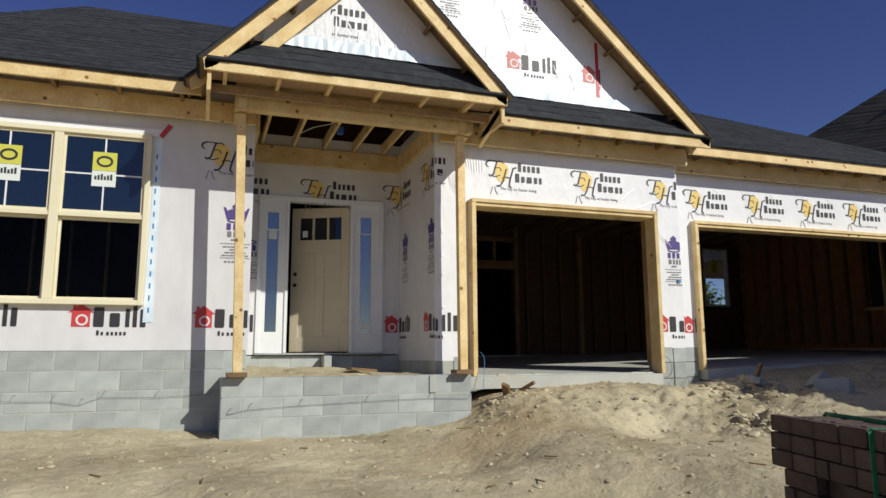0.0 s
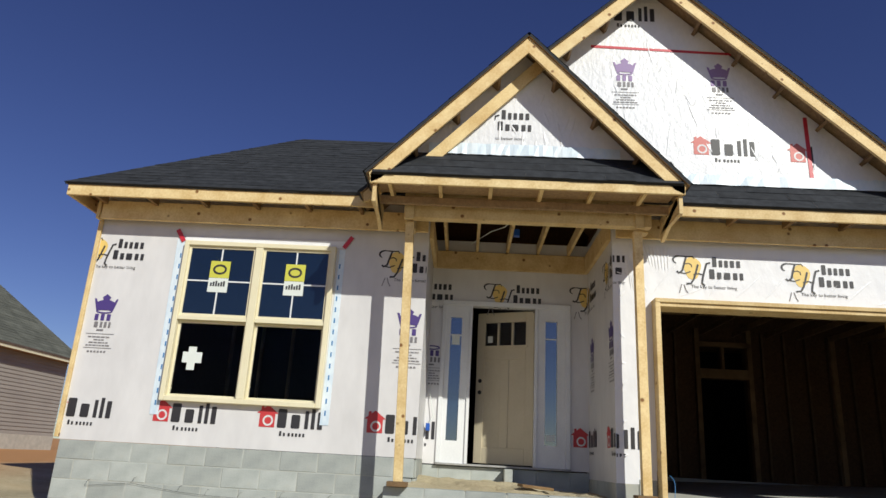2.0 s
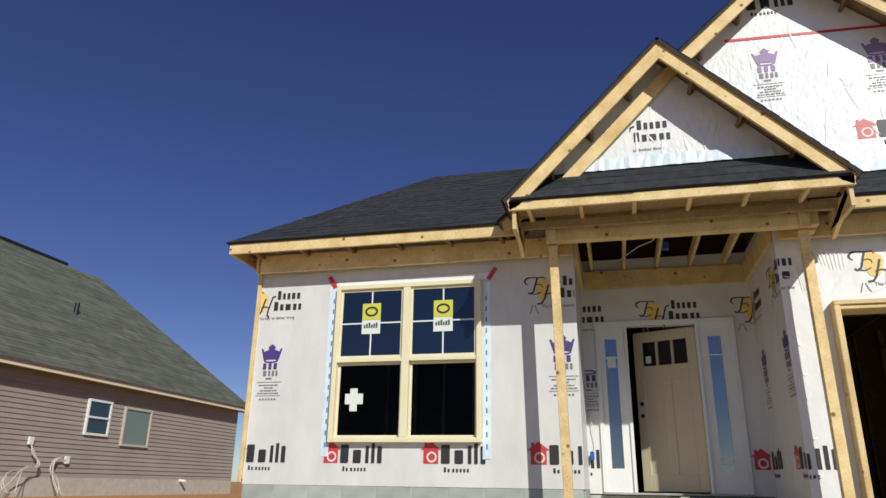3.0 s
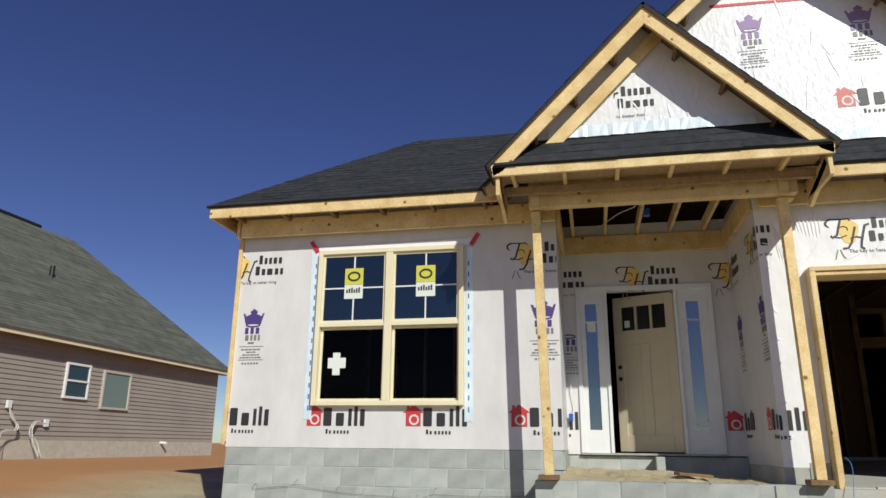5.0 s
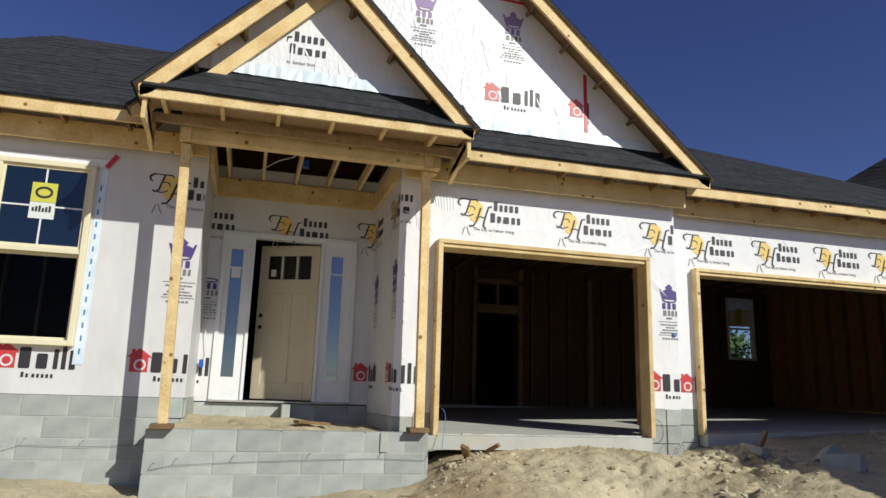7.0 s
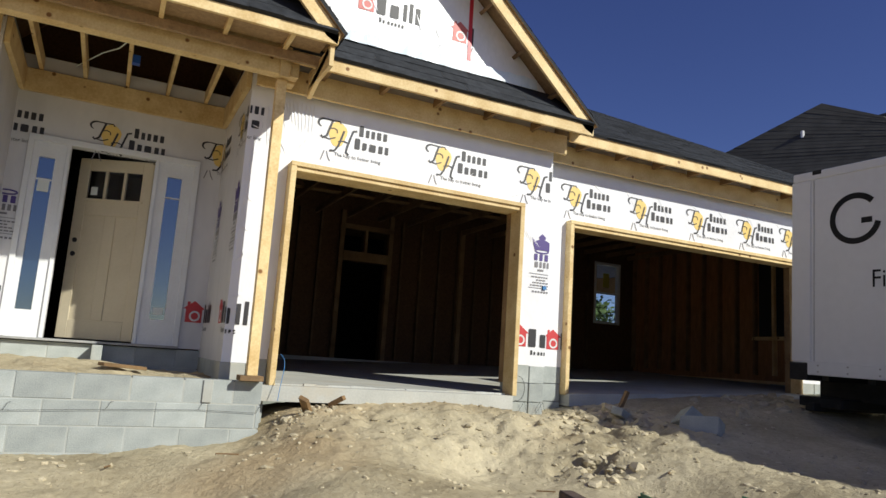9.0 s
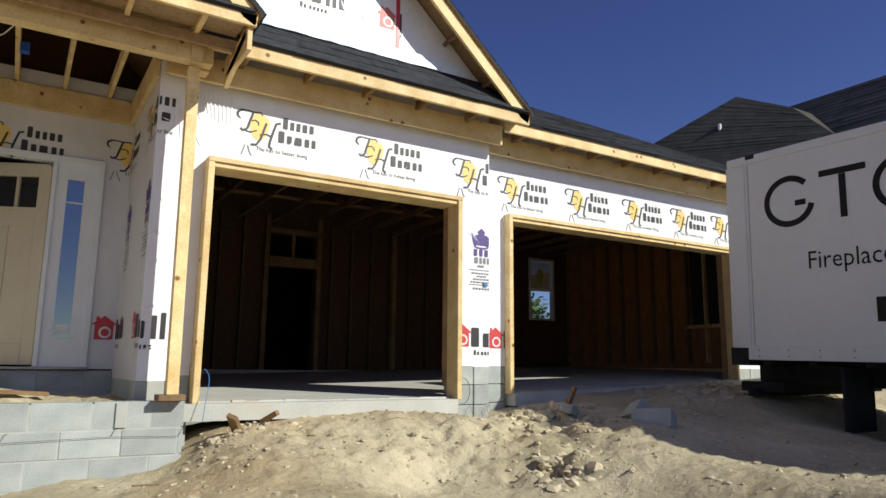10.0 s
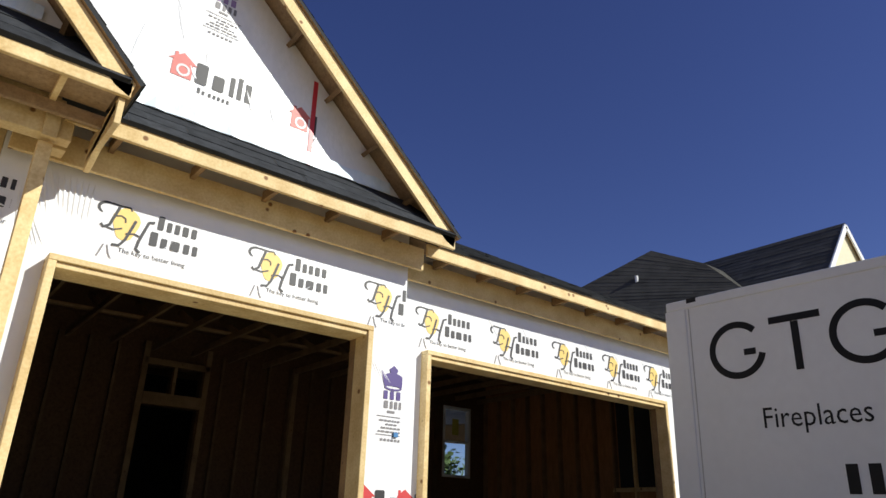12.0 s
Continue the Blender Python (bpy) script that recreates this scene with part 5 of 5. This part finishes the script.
            lathe(bm, [(0.108, 0.112), (0.075, 0.10), (0.066, 0.04), (0.05, 0.02), (0.02, 0.015)], x, yw, z, sx, 20, True)
            part("hub", bm, RIM, w, "dusty grey hub")
            bm = bmesh.new()
            for i in range(8):
                a = 2 * math.pi * i / 8
                tube(bm, (x + sx * 0.115, yw + 0.115 * math.cos(a), z + 0.115 * math.sin(a)), (x + sx * 0.075, yw + 0.115 * math.cos(a), z + 0.115 * math.sin(a)), 0.014, 6)
            part("wheel_nuts", bm, RIM, w, "ring of dark wheel nuts")
    bm = bmesh.new()
    prism(bm, [(0.1, -L - 0.1, -0.3), (0.1, -L - 0.1, 1.3), (0.1, -L - 1.1, 1.25), (0.1, -L - 1.6, 0.5), (0.1, -L - 2.5, 0.35), (0.1, -L - 2.5, -0.3)], (W - 0.2, 0, 0))
    part("cab", bm, TRUCKW, t, "white cab", 0.03)
    # painted side: rings and bars for the firm's mark, the readable word, bars for the number
    side = Matrix(((0, 0, -1, -0.003), (-1, 0, 0, 0), (0, 1, 0, 0), (0, 0, 0, 1)))
    def lettered(name, bm, label):
        ob = part(name, bm, VINYL, t, label)
        ob.matrix_basis = side
        return ob
    def flat2(pts, bm):
        bm.faces.new([bm.verts.new((p[0], p[1], 0)) for p in pts])
    def stroke(bm, pts, w):
        L2, R2 = [], []
        for i, p in enumerate(pts):
            d = (Vector(pts[min(i + 1, len(pts) - 1)]) - Vector(pts[max(i - 1, 0)])).normalized()
            s = Vector((-d.y, d.x)) * w / 2
            L2.append(bm.verts.new((p[0] + s.x, p[1] + s.y, 0))), R2.append(bm.verts.new((p[0] - s.x, p[1] - s.y, 0)))
        for i in range(len(pts) - 1):
            bm.faces.new((L2[i], L2[i + 1], R2[i + 1], R2[i]))
    for cx in (0.655, 1.67):
        bm = bmesh.new()
        stroke(bm, [(cx + 0.226 * math.cos(a), 1.50 + 0.22 * math.sin(a)) for a in np.linspace(0.75, 6.05, 32)], 0.058)
        flat2([(cx + 0.06, 1.445), (cx + 0.165, 1.445), (cx + 0.165, 1.50), (cx + 0.06, 1.50)], bm)
        lettered("painted_mark", bm, "black open ring painted on the side")
    bm = bmesh.new()
    flat2([(0.955, 1.67), (1.37, 1.67), (1.37, 1.73), (0.955, 1.73)], bm)
    flat2([(1.132, 1.27), (1.194, 1.27), (1.194, 1.668), (1.132, 1.668)], bm)
    lettered("painted_mark", bm, "black crossbar on a stem painted on the side")
    for text, x, z, size, w in (("Fireplaces", 0.80, 0.835, 0.235, 0.83), ("Gu", 1.90, 0.835, 0.235, None)):
        me = words(text, size)
        k = w / max(v.co.x for v in me.vertices) if w else 0.82
        for v in me.vertices:
            v.co = Vector((x + v.co.x * k, z + v.co.y, 0))
        me.materials.append(VINYL)
        ob = share("lettering", me, t, side)
        tagged(ob, "black painted lettering on the side")
    for i in range(9):
        x = 1.36 + 0.155 * i
        bm = bmesh.new()
        if i == 3:
            flat2([(x + 0.02, 0.43), (x + 0.09, 0.43), (x + 0.09, 0.455), (x + 0.02, 0.455)], bm)
        else:
            flat2([(x + 0.02, 0.335), (x + 0.105, 0.335), (x + 0.105, 0.545), (x + 0.02, 0.545)], bm)
        lettered("number_bar", bm, "black bar in place of a digit")


truck()


# ---- stack of bricks ----
def brick_stack():
    s = tagged(new("brick_stack"), "strapped cube of new red bricks on the sandy ground", "bricks")
    ang = -14.6
    s.matrix_basis = pose(3.23, 2.40, 0.42, 0, 0, ang)
    bm = bmesh.new()
    box(bm, 0.004, 0.184, 0.004, 0.052, 0.002, 0.088)
    bmesh.ops.bevel(bm, geom=bm.edges[:], offset=0.004, segments=1, affect="EDGES")
    along = mesh_of("brick", bm, BRICKD)
    # a brick with three core holes in its outer face, their bottoms painted shade-black
    bm = bmesh.new()
    xs = [0.004, 0.03, 0.062, 0.078, 0.110, 0.126, 0.158, 0.186]
    zs = [0.002, 0.032, 0.058, 0.088]
    vs = {(i, k): bm.verts.new((x, 0.002, z)) for i, x in enumerate(xs) for k, z in enumerate(zs)}
    for i in range(7):
        for k in range(3):
            c = (vs[i, k], vs[i + 1, k], vs[i + 1, k + 1], vs[i, k + 1])
            if k == 1 and i in (1, 3, 5):
                b = [bm.verts.new((v.co.x, 0.05, v.co.z)) for v in c]
                for j in range(4):
                    bm.faces.new((c[j], c[(j + 1) % 4], b[(j + 1) % 4], b[j]))
                bm.faces.new(b).material_index = 1
            else:
                bm.faces.new(c)
    cored = mesh_of("brick", bm, BRICK, VOID)
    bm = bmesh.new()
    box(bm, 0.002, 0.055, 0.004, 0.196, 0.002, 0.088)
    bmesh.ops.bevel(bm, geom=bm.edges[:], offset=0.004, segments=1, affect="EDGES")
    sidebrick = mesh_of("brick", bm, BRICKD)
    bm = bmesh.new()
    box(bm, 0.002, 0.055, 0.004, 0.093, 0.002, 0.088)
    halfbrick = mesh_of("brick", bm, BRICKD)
    rows, cols, deep = 11, 5, 6
    for r in range(rows):
        z = r * 0.0925
        for c in range(cols):                               # outer face with the core holes
            share("brick", cored, s, pose(0.002 + c * 0.192, random.uniform(-0.006, 0.006), z))
        y = 0.06
        k = 0
        while y < 1.2:                                      # long side
            hole = r in (rows - 4, rows - 5) and k in (1, 4)
            half = (r + k) % 5 == 2
            if not hole:
                share("brick", halfbrick if half else sidebrick, s, pose(random.uniform(-0.004, 0.006), y, z))
            y += 0.1 if half else 0.2
            k += 1
    for j in range(20):                                     # top layer
        for c in range(cols):
            share("brick", along, s, pose(0.06 + c * 0.192 + random.uniform(-0.004, 0.004), 0.056 + j * 0.058, (rows - 1) * 0.0925 + random.uniform(-0.002, 0.004)))
    bm = bmesh.new()
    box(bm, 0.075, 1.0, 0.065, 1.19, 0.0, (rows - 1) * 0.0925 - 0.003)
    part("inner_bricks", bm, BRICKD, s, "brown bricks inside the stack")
    H = rows * 0.0925
    for y in (0.52,):                                   # straps over the top and down the long side
        wire_pts = [(-0.006, y, -0.02), (-0.006, y, H + 0.002), (1.03, y + 0.02, H + 0.004), (1.03, y + 0.02, 0)]
        bm = bmesh.new()
        for a, b in zip(wire_pts, wire_pts[1:]):
            beam(bm, a, b, 0.022, 0.003, (0, 1, 0) if a[0] == b[0] else (0, 0, 1))
        for f in bm.faces:
            f.material_index = 0
        bmesh.ops.recalc_face_normals(bm, faces=bm.faces[:])
        part("strap", bm, STRAP, s, "green plastic strap")
    for x in (0.22, 0.60):
        pts = [(x, -0.012, 0), (x, -0.012, H + 0.003), (x + 0.03, 1.23, H + 0.006), (x + 0.03, 1.23, 0)]
        bm = bmesh.new()
        for a, b in zip(pts, pts[1:]):
            beam(bm, a, b, 0.022, 0.003, (0, 1, 0) if abs(a[1] - b[1]) > 0.5 else (0, 1, 0))
        part("strap", bm, STRAP, s, "green plastic strap")


brick_stack()


# ---- neighbouring houses ----
def siding(bm, p, d, length, z0, z1, out, step=0.115):
    """Lapped boards along d from p."""
    p, d, o = Vector(p), Vector(d), Vector(out)
    z = z0
    while z < z1:
        h = min(step, z1 - z)
        v = [p + Vector((0, 0, z)) + o * 0.022, p + d * length + Vector((0, 0, z)) + o * 0.022, p + d * length + Vector((0, 0, z + h)), p + Vector((0, 0, z + h))]
        vs = [bm.verts.new(x) for x in v]
        bm.faces.new(vs)
        u = [bm.verts.new(p + Vector((0, 0, z))), bm.verts.new(p + d * length + Vector((0, 0, z)))]
        bm.faces.new((u[0], u[1], vs[1], vs[0]))
        z += h


def left_neighbour():
    h = tagged(new("neighbour_house"), "finished single-storey house with taupe siding and grey roof", "house")
    h.matrix_basis = pose(0, -0.25, 0.14)
    bm = bmesh.new()
    box(bm, -22, -12.03, 6, 24.2, 1.3, 4.2)
    part("wall", bm, SIDING, h, "taupe wall")
    bm = bmesh.new()
    siding(bm, (-12.02, 6, 0), (0, 1, 0), 18.2, 1.75, 4.15, (1, 0, 0))
    tagged(part("siding", bm, SIDING, h, "lapped taupe vinyl siding"), kind="stuff")
    bm = bmesh.new()
    box(bm, -22, -12.0, 5.98, 24.22, 1.2, 1.75)
    part("footing", bm, CEMENT, h, "low pale brick footing")
    bm = bmesh.new()
    box(bm, -11.69, -11.65, 5.6, 24.6, 4.12, 4.21)
    part("fascia", bm, CREAM, h, "pale fascia board")
    bm = bmesh.new()
    box(bm, -11.69, -11.62, 5.6, 24.62, 4.211, 4.262)
    part("drip_edge", bm, BRICKD, h, "dark brown drip edge")
    bm = bmesh.new()
    tube(bm, (-17, 8, 8.83), (-17, 20.2, 8.83), 0.07, 8)
    part("ridge_vent", bm, BLACK, h, "black ridge vent")
    bm = bmesh.new()
    box(bm, -12.0, -11.69, 5.6, 24.5, 4.12, 4.15)
    part("soffit", bm, PINE_OLD_SHADED, h)
    deck("roof", (-11.66, 24.62, 4.27), (-11.66, 5.6, 4.27), (-17, 8, 8.8), (-17, 21.9, 8.8), label="grey shingled roof", parent=h, shingle=SHINGLE_FAR, exposure=0.16, tab=0.9)
    deck("roof", (-22.4, 24.62, 4.27), (-11.66, 24.62, 4.27), (-17, 21.9, 8.8), (-17.01, 21.9, 8.8), label="grey shingled hip", parent=h, shingle=SHINGLE_FAR, exposure=0.3, tab=2)
    bm = bmesh.new()
    prism(bm, [(-11.9, 5.6, 4.2), (-22, 5.6, 4.2), (-17, 5.7, 8.7)], (0, 0.1, 0))
    part("gable", bm, SIDING, h)
    tube_at = (-14.2, 18.0)
    bm = bmesh.new()
    tube(bm, (tube_at[0], tube_at[1], 6.2), (tube_at[0], tube_at[1], 6.75), 0.07, 10)
    part("vent_pipe", bm, BLACK, h, "dark vent pipe on the roof")
    for y0, y1, z0, z1, lab in ((16.6, 17.5, 2.80, 3.72, "white double-hung window"), (18.05, 19.25, 2.60, 3.66, "pale framed window with greenish glass")):
        w = part("window", bmesh.new(), WHITE, h, lab)
        for d in ((y0, y0 + 0.06, z0, z1), (y1 - 0.06, y1, z0, z1), (y0 + 0.06, y1 - 0.06, z0, z0 + 0.06), (y0 + 0.06, y1 - 0.06, z1 - 0.06, z1)):
            boxpart("window_frame", (-12.02, -11.95, *d), WHITE if y0 < 17 else SASH, w, bevel=0.004)
        boxpart("pane", (-12.0, -11.985, y0 + 0.06, y1 - 0.06, z0 + 0.06, z1 - 0.06), GLASS_DARK if y0 < 17 else GLASS_GREEN, w, "reflecting pane", 0)
        if y0 < 17:
            boxpart("window_frame", (-11.98, -11.945, y0 + 0.06, y1 - 0.06, (z0 + z1) / 2 - 0.025, (z0 + z1) / 2 + 0.025), WHITE, w, bevel=0.004)


GLASS_GREEN = mat("greenish_pane", (0.16, 0.21, 0.19), 0.12, 0, 0.7)
SASH = mat("greige_sash", (0.50, 0.46, 0.39), 0.5)
GLASS_DARK = mat("dark_pane", (0.02, 0.04, 0.045), 0.05, 0, 0.9)
left_neighbour()


def right_neighbour():
    h = tagged(new("neighbour_house"), "larger house with a dark hipped roof and a white-trimmed gable", "house")
    bm = bmesh.new()
    box(bm, 19.7, 31, 8.4, 17.6, 1.2, 4.6)
    part("wall", bm, SIDING, h, "taupe wall")
    P = dict(parent=h, shingle=SHINGLE_FAR2, exposure=0.2, tab=1.2)
    a, b, c, d = (13.57, 22.9, 4.6), (19.4, 8, 4.6), (31.4, 8, 4.6), (31.4, 18, 4.6)
    e, f, g = (20.0, 14.16, 9.93), (20.16, 12.54, 9.10), (28, 13.3, 9.7)
    deck("roof", a, b, f, e, label="dark shingled hip", **P)
    deck("roof", b, c, g, f, label="dark shingled front slope", **P)
    deck("roof", c, d, g, (28, 13.31, 9.7), label="dark hip", **P)
    deck("roof", d, a, e, g, label="dark rear slope", **P)
    X, Y, Z, w, r = 21.9, 9.45, 9.86, 3.2, 3.4
    deck("roof", (X - w - 0.1, Y - 0.1, Z - r - 0.1), (X - w - 0.1, 14, Z - r - 0.1), (X, 14, Z), (X, Y - 0.1, Z), label="steep dormer roof", **P)
    deck("roof", (X + w + 0.1, Y - 0.1, Z - r - 0.1), (X + w + 0.1, 14, Z - r - 0.1), (X, 14, Z), (X, Y - 0.1, Z), label="steep dormer roof", **P)
    bm = bmesh.new()
    prism(bm, [(X - w, Y, 5.0), (X + w, Y, 5.0), (X + w, Y, Z - r), (X, Y, Z - 0.04), (X - w, Y, Z - r)], (0, 0.1, 0))
    part("gable", bm, CREAM, h, "cream gable front")
    for s in (-1, 1):
        bm = bmesh.new()
        beam(bm, (X + s * (w + 0.08), Y - 0.1, Z - r - 0.16), (X, Y - 0.1, Z - 0.1), 0.04, 0.16)
        part("rake_board", bm, WHITE, h, "white rake board")
    bm = bmesh.new()
    tube(bm, (19.33, 14.3, 8.3), (19.33, 14.3, 8.98), 0.05, 10)
    part("vent_pipe", bm, WHITE, h, "white vent pipe")


right_neighbour()


# ---- loose things on the site ----
def clods():
    random.seed(11)
    bm = bmesh.new()
    spots = [(random.uniform(3.5, 9.0), random.uniform(6.9, 7.95), random.choice((0.012, 0.015, 0.02, 0.035))) for _ in range(200)]
    spots += [(random.gauss(6.95, 0.35), random.gauss(7.72, 0.16), random.choice((0.03, 0.04, 0.05, 0.08))) for _ in range(100)]
    spots += [(random.gauss(5.76, 0.15), random.gauss(6.2, 0.18), random.choice((0.02, 0.03, 0.05, 0.065))) for _ in range(110)] + [(random.gauss(6.6, 0.5), random.gauss(6.9, 0.4), random.choice((0.015, 0.02, 0.03))) for _ in range(160)]
    spots += [(random.gauss(7.05, 0.17), random.gauss(7.75, 0.18), random.choice((0.05, 0.07, 0.1))) for _ in range(45)]
    spots += [(random.gauss(3.75, 0.2), random.gauss(7.72, 0.12), random.choice((0.02, 0.03, 0.05))) for _ in range(60)]
    spots += [(random.uniform(-3, 8.5), random.uniform(2.5, 8.2), random.choice((0.006, 0.008, 0.012, 0.02, 0.03))) for _ in range(2600)]
    spots += [(random.uniform(8.5, 12.5), random.uniform(7.0, 8.1), random.choice((0.03, 0.05, 0.09))) for _ in range(120)]
    ico = bmesh.new()
    bmesh.ops.create_icosphere(ico, subdivisions=1, radius=1)
    base = [v.co.copy() for v in ico.verts]
    tris = [[v.index for v in f.verts] for f in ico.faces]
    ico.free()
    vs, fs = [], []
    for x, y, r in spots:
        if y > 7.72 and 0.6 < x < 3.5 or (y > 8.1 and x < 1):
            continue
        q = Euler([random.uniform(0, 6.3) for _ in range(3)]).to_matrix()
        s = Vector((random.uniform(0.7, 1.3), random.uniform(0.7, 1.3), random.uniform(0.45, 0.8)))
        z = ground_top(x, y) - r * 0.12
        o = len(vs)
        for b in base:
            p = q @ b
            p *= r * random.uniform(0.6, 1.3)
            vs.append((x + p.x * s.x, y + p.y * s.y, z + p.z * s.z))
        fs += [tuple(o + i for i in t) for t in tris]
    me = bpy.data.meshes.new("clods")
    me.from_pydata(vs, [], fs)
    me.materials.append(CLOD)
    tagged(new("clods", me), "dry clay clods and pebbles scattered over the soil", "rubble", kind="stuff")


clods()


PALECABLE = mat("pale_cable", (0.62, 0.60, 0.55), 0.5)


def scraps():
    def loose(name, dims, m, material, label, cat, bevel=0.006, group=""):
        bm = bmesh.new()
        box(bm, *dims)
        bmesh.ops.bevel(bm, geom=bm.edges[:], offset=bevel, segments=1, affect="EDGES")
        ob = new(name, mesh_of(name, bm, material))
        ob.matrix_basis = m
        tagged(ob, label, cat, group)
    g = lambda x, y, dz=0.0: (x, y, ground_top(x, y) + dz)
    loose("concrete_block", (-0.18, 0.18, -0.1, 0.1, 0, 0.17), pose(*g(7.2, 6.5, -0.05), 22, 4, 116), BLOCK, "grey concrete block lying on the soil", "concrete block", group="loose blocks")
    loose("concrete_block", (-0.2, 0.2, -0.1, 0.1, 0, 0.19), pose(*g(7.42, 6.95, -0.03), 40, 10, 60), BLOCK, "tilted grey concrete block half in the soil", "concrete block", group="loose blocks")
    loose("concrete_piece", (-0.14, 0.14, -0.06, 0.06, 0, 0.08), pose(*g(7.05, 7.45), 10, 15, 30), BLOCK, "broken piece of concrete block in the rubble", "rubble")
    loose("wood_scrap", (-0.025, 0.025, -0.02, 0.02, 0, 0.22), pose(*g(7.25, 7.7), 12, 20, 10), PINE_OLD_SHADED, "short wood stake upright in the rubble", "wood scrap", 0.003)
    loose("wood_scrap", (-0.16, 0.16, -0.045, 0.045, 0, 0.038), pose(*g(3.78, 7.75, 0.03), 25, 35, 60), PINE_OLD_SHADED, "offcut of lumber by the slab corner", "wood scrap", 0.003)
    loose("wood_scrap", (-0.025, 0.025, -0.02, 0.02, 0, 0.17), pose(*g(4.02, 7.82, 0.02), 62, -6, 40), PINE_OLD_SHADED, "short wood stake at the slab edge", "wood scrap", 0.003)
    loose("wood_scrap", (-0.22, 0.22, -0.045, 0.045, 0, 0.03), pose(2.3, 8.5, 1.59, 3, 4, 35), PINE_OLD_SHADED, "offcut of lumber on the porch fill", "wood scrap", 0.003)
    for i in range(26):
        x, y = random.uniform(-2.5, 8), random.uniform(3.5, 7.2)
        loose("twig", (-random.uniform(0.03, 0.12), 0.08, -0.005, 0.005, 0, 0.010), pose(*g(x, y, 0.012), 0, random.uniform(-6, 6), random.uniform(0, 180)), PINE_OLD_SHADED, "dry twig on the sandy soil", "twig", 0.002, "twigs")
    # cables hanging from the neighbour's wall
    rng = random.Random(3)
    for y, z in ((14.69, 2.69), (15.93, 2.30)):
        loose("wall_box", (-0.03, 0.03, -0.07, 0.07, -0.09, 0.09), pose(-11.96, y, z), WHITE, "small white electrical box on the taupe siding", "electrical box", 0.006, "wall boxes")
    def cable(pts, label):
        cu = bpy.data.curves.new("cable", "CURVE")
        cu.dimensions, cu.bevel_depth, cu.bevel_resolution = "3D", 0.009, 1
        sp = cu.splines.new("BEZIER")
        sp.bezier_points.add(len(pts) - 1)
        for b, p in zip(sp.bezier_points, pts):
            b.co, b.handle_left_type, b.handle_right_type = p, "AUTO", "AUTO"
        cu.materials.append(PALECABLE)
        tagged(new("cable", cu), label, "cable", "cables at the wall")
    for i in range(4):
        u = lambda a: rng.uniform(-a, a)
        cable([(x, y - 0.25, z + 0.14) for x, y, z in [(-11.93, 14.94 + u(0.02), 2.48), (-11.90, 15.05 + u(0.05), 2.25), (-11.86, 15.17 + u(0.06), 2.04), (-11.78, 14.75 + u(0.1), 1.92 + u(0.06)), (-11.6, 14.25 + u(0.25), 1.62 + u(0.12)), (-11.5, 14.05 + u(0.3), 1.40)]], "pale loose cable hanging from a wall box")
    for i in range(5):
        u = lambda a: rng.uniform(-a, a)
        cable([(x, y - 0.25, z + 0.14) for x, y, z in [(-11.93, 16.13, 2.15), (-11.90, 15.75 + u(0.1), 2.15 + u(0.03)), (-11.86, 15.60 + u(0.08), 1.95), (-11.8, 15.70 + u(0.15), 1.65), (-11.72, 15.75 + u(0.2), 1.42 + u(0.06))]], "pale loose cable hanging from a wall box")
    bm = bmesh.new()
    tube(bm, (-12.0, 20.85, 1.86), (-11.78, 20.85, 1.84), 0.045, 10)
    tagged(new("drain_pipe", mesh_of("drain_pipe", bm, WHITE)), "short white drain pipe through the neighbour's wall", "pipe")
    # a tree behind the house, seen through the garage window
    tr = tagged(new("tree"), "green tree behind the house", "tree")
    tr.matrix_basis = pose(19, 24, 1.4)
    bm = bmesh.new()
    tube(bm, (0, 0, 0), (0.1, 0.1, 2.2), 0.2, 10, 0, 0.12)
    for i in range(5):
        a = i * 1.26
        tube(bm, (0.05, 0.05, 1.0 + 0.2 * i), (math.cos(a) * 1.0, math.sin(a) * 1.0, 1.8 + 0.25 * i), 0.07, 6, 0, 0.03)
    part("trunk", bm, PINE_OLD_SHADED, tr, "brown trunk")
    vs, fs = [], []
    for i in range(2600):
        d = Vector((rng.gauss(0, 1), rng.gauss(0, 1), rng.gauss(0, 1))).normalized()
        c = Vector((0, 0, 2.2)) + Vector((d.x * 1.6, d.y * 1.6, d.z * 1.4)) * rng.uniform(0.45, 1.0) * (1 + 0.35 * noise.noise(d * 2.5))
        u = Vector((rng.gauss(0, 1), rng.gauss(0, 1), rng.gauss(0, 1))).normalized() * 0.13
        v = u.cross(d).normalized() * 0.07
        o = len(vs)
        vs += [c - u, c + v, c + u, c - v]
        fs.append((o, o + 1, o + 2, o + 3))
    me = bpy.data.meshes.new("crown")
    me.from_pydata(vs, [], fs)
    me.materials.append(LEAF)
    share("crown", me, tr)


scraps()
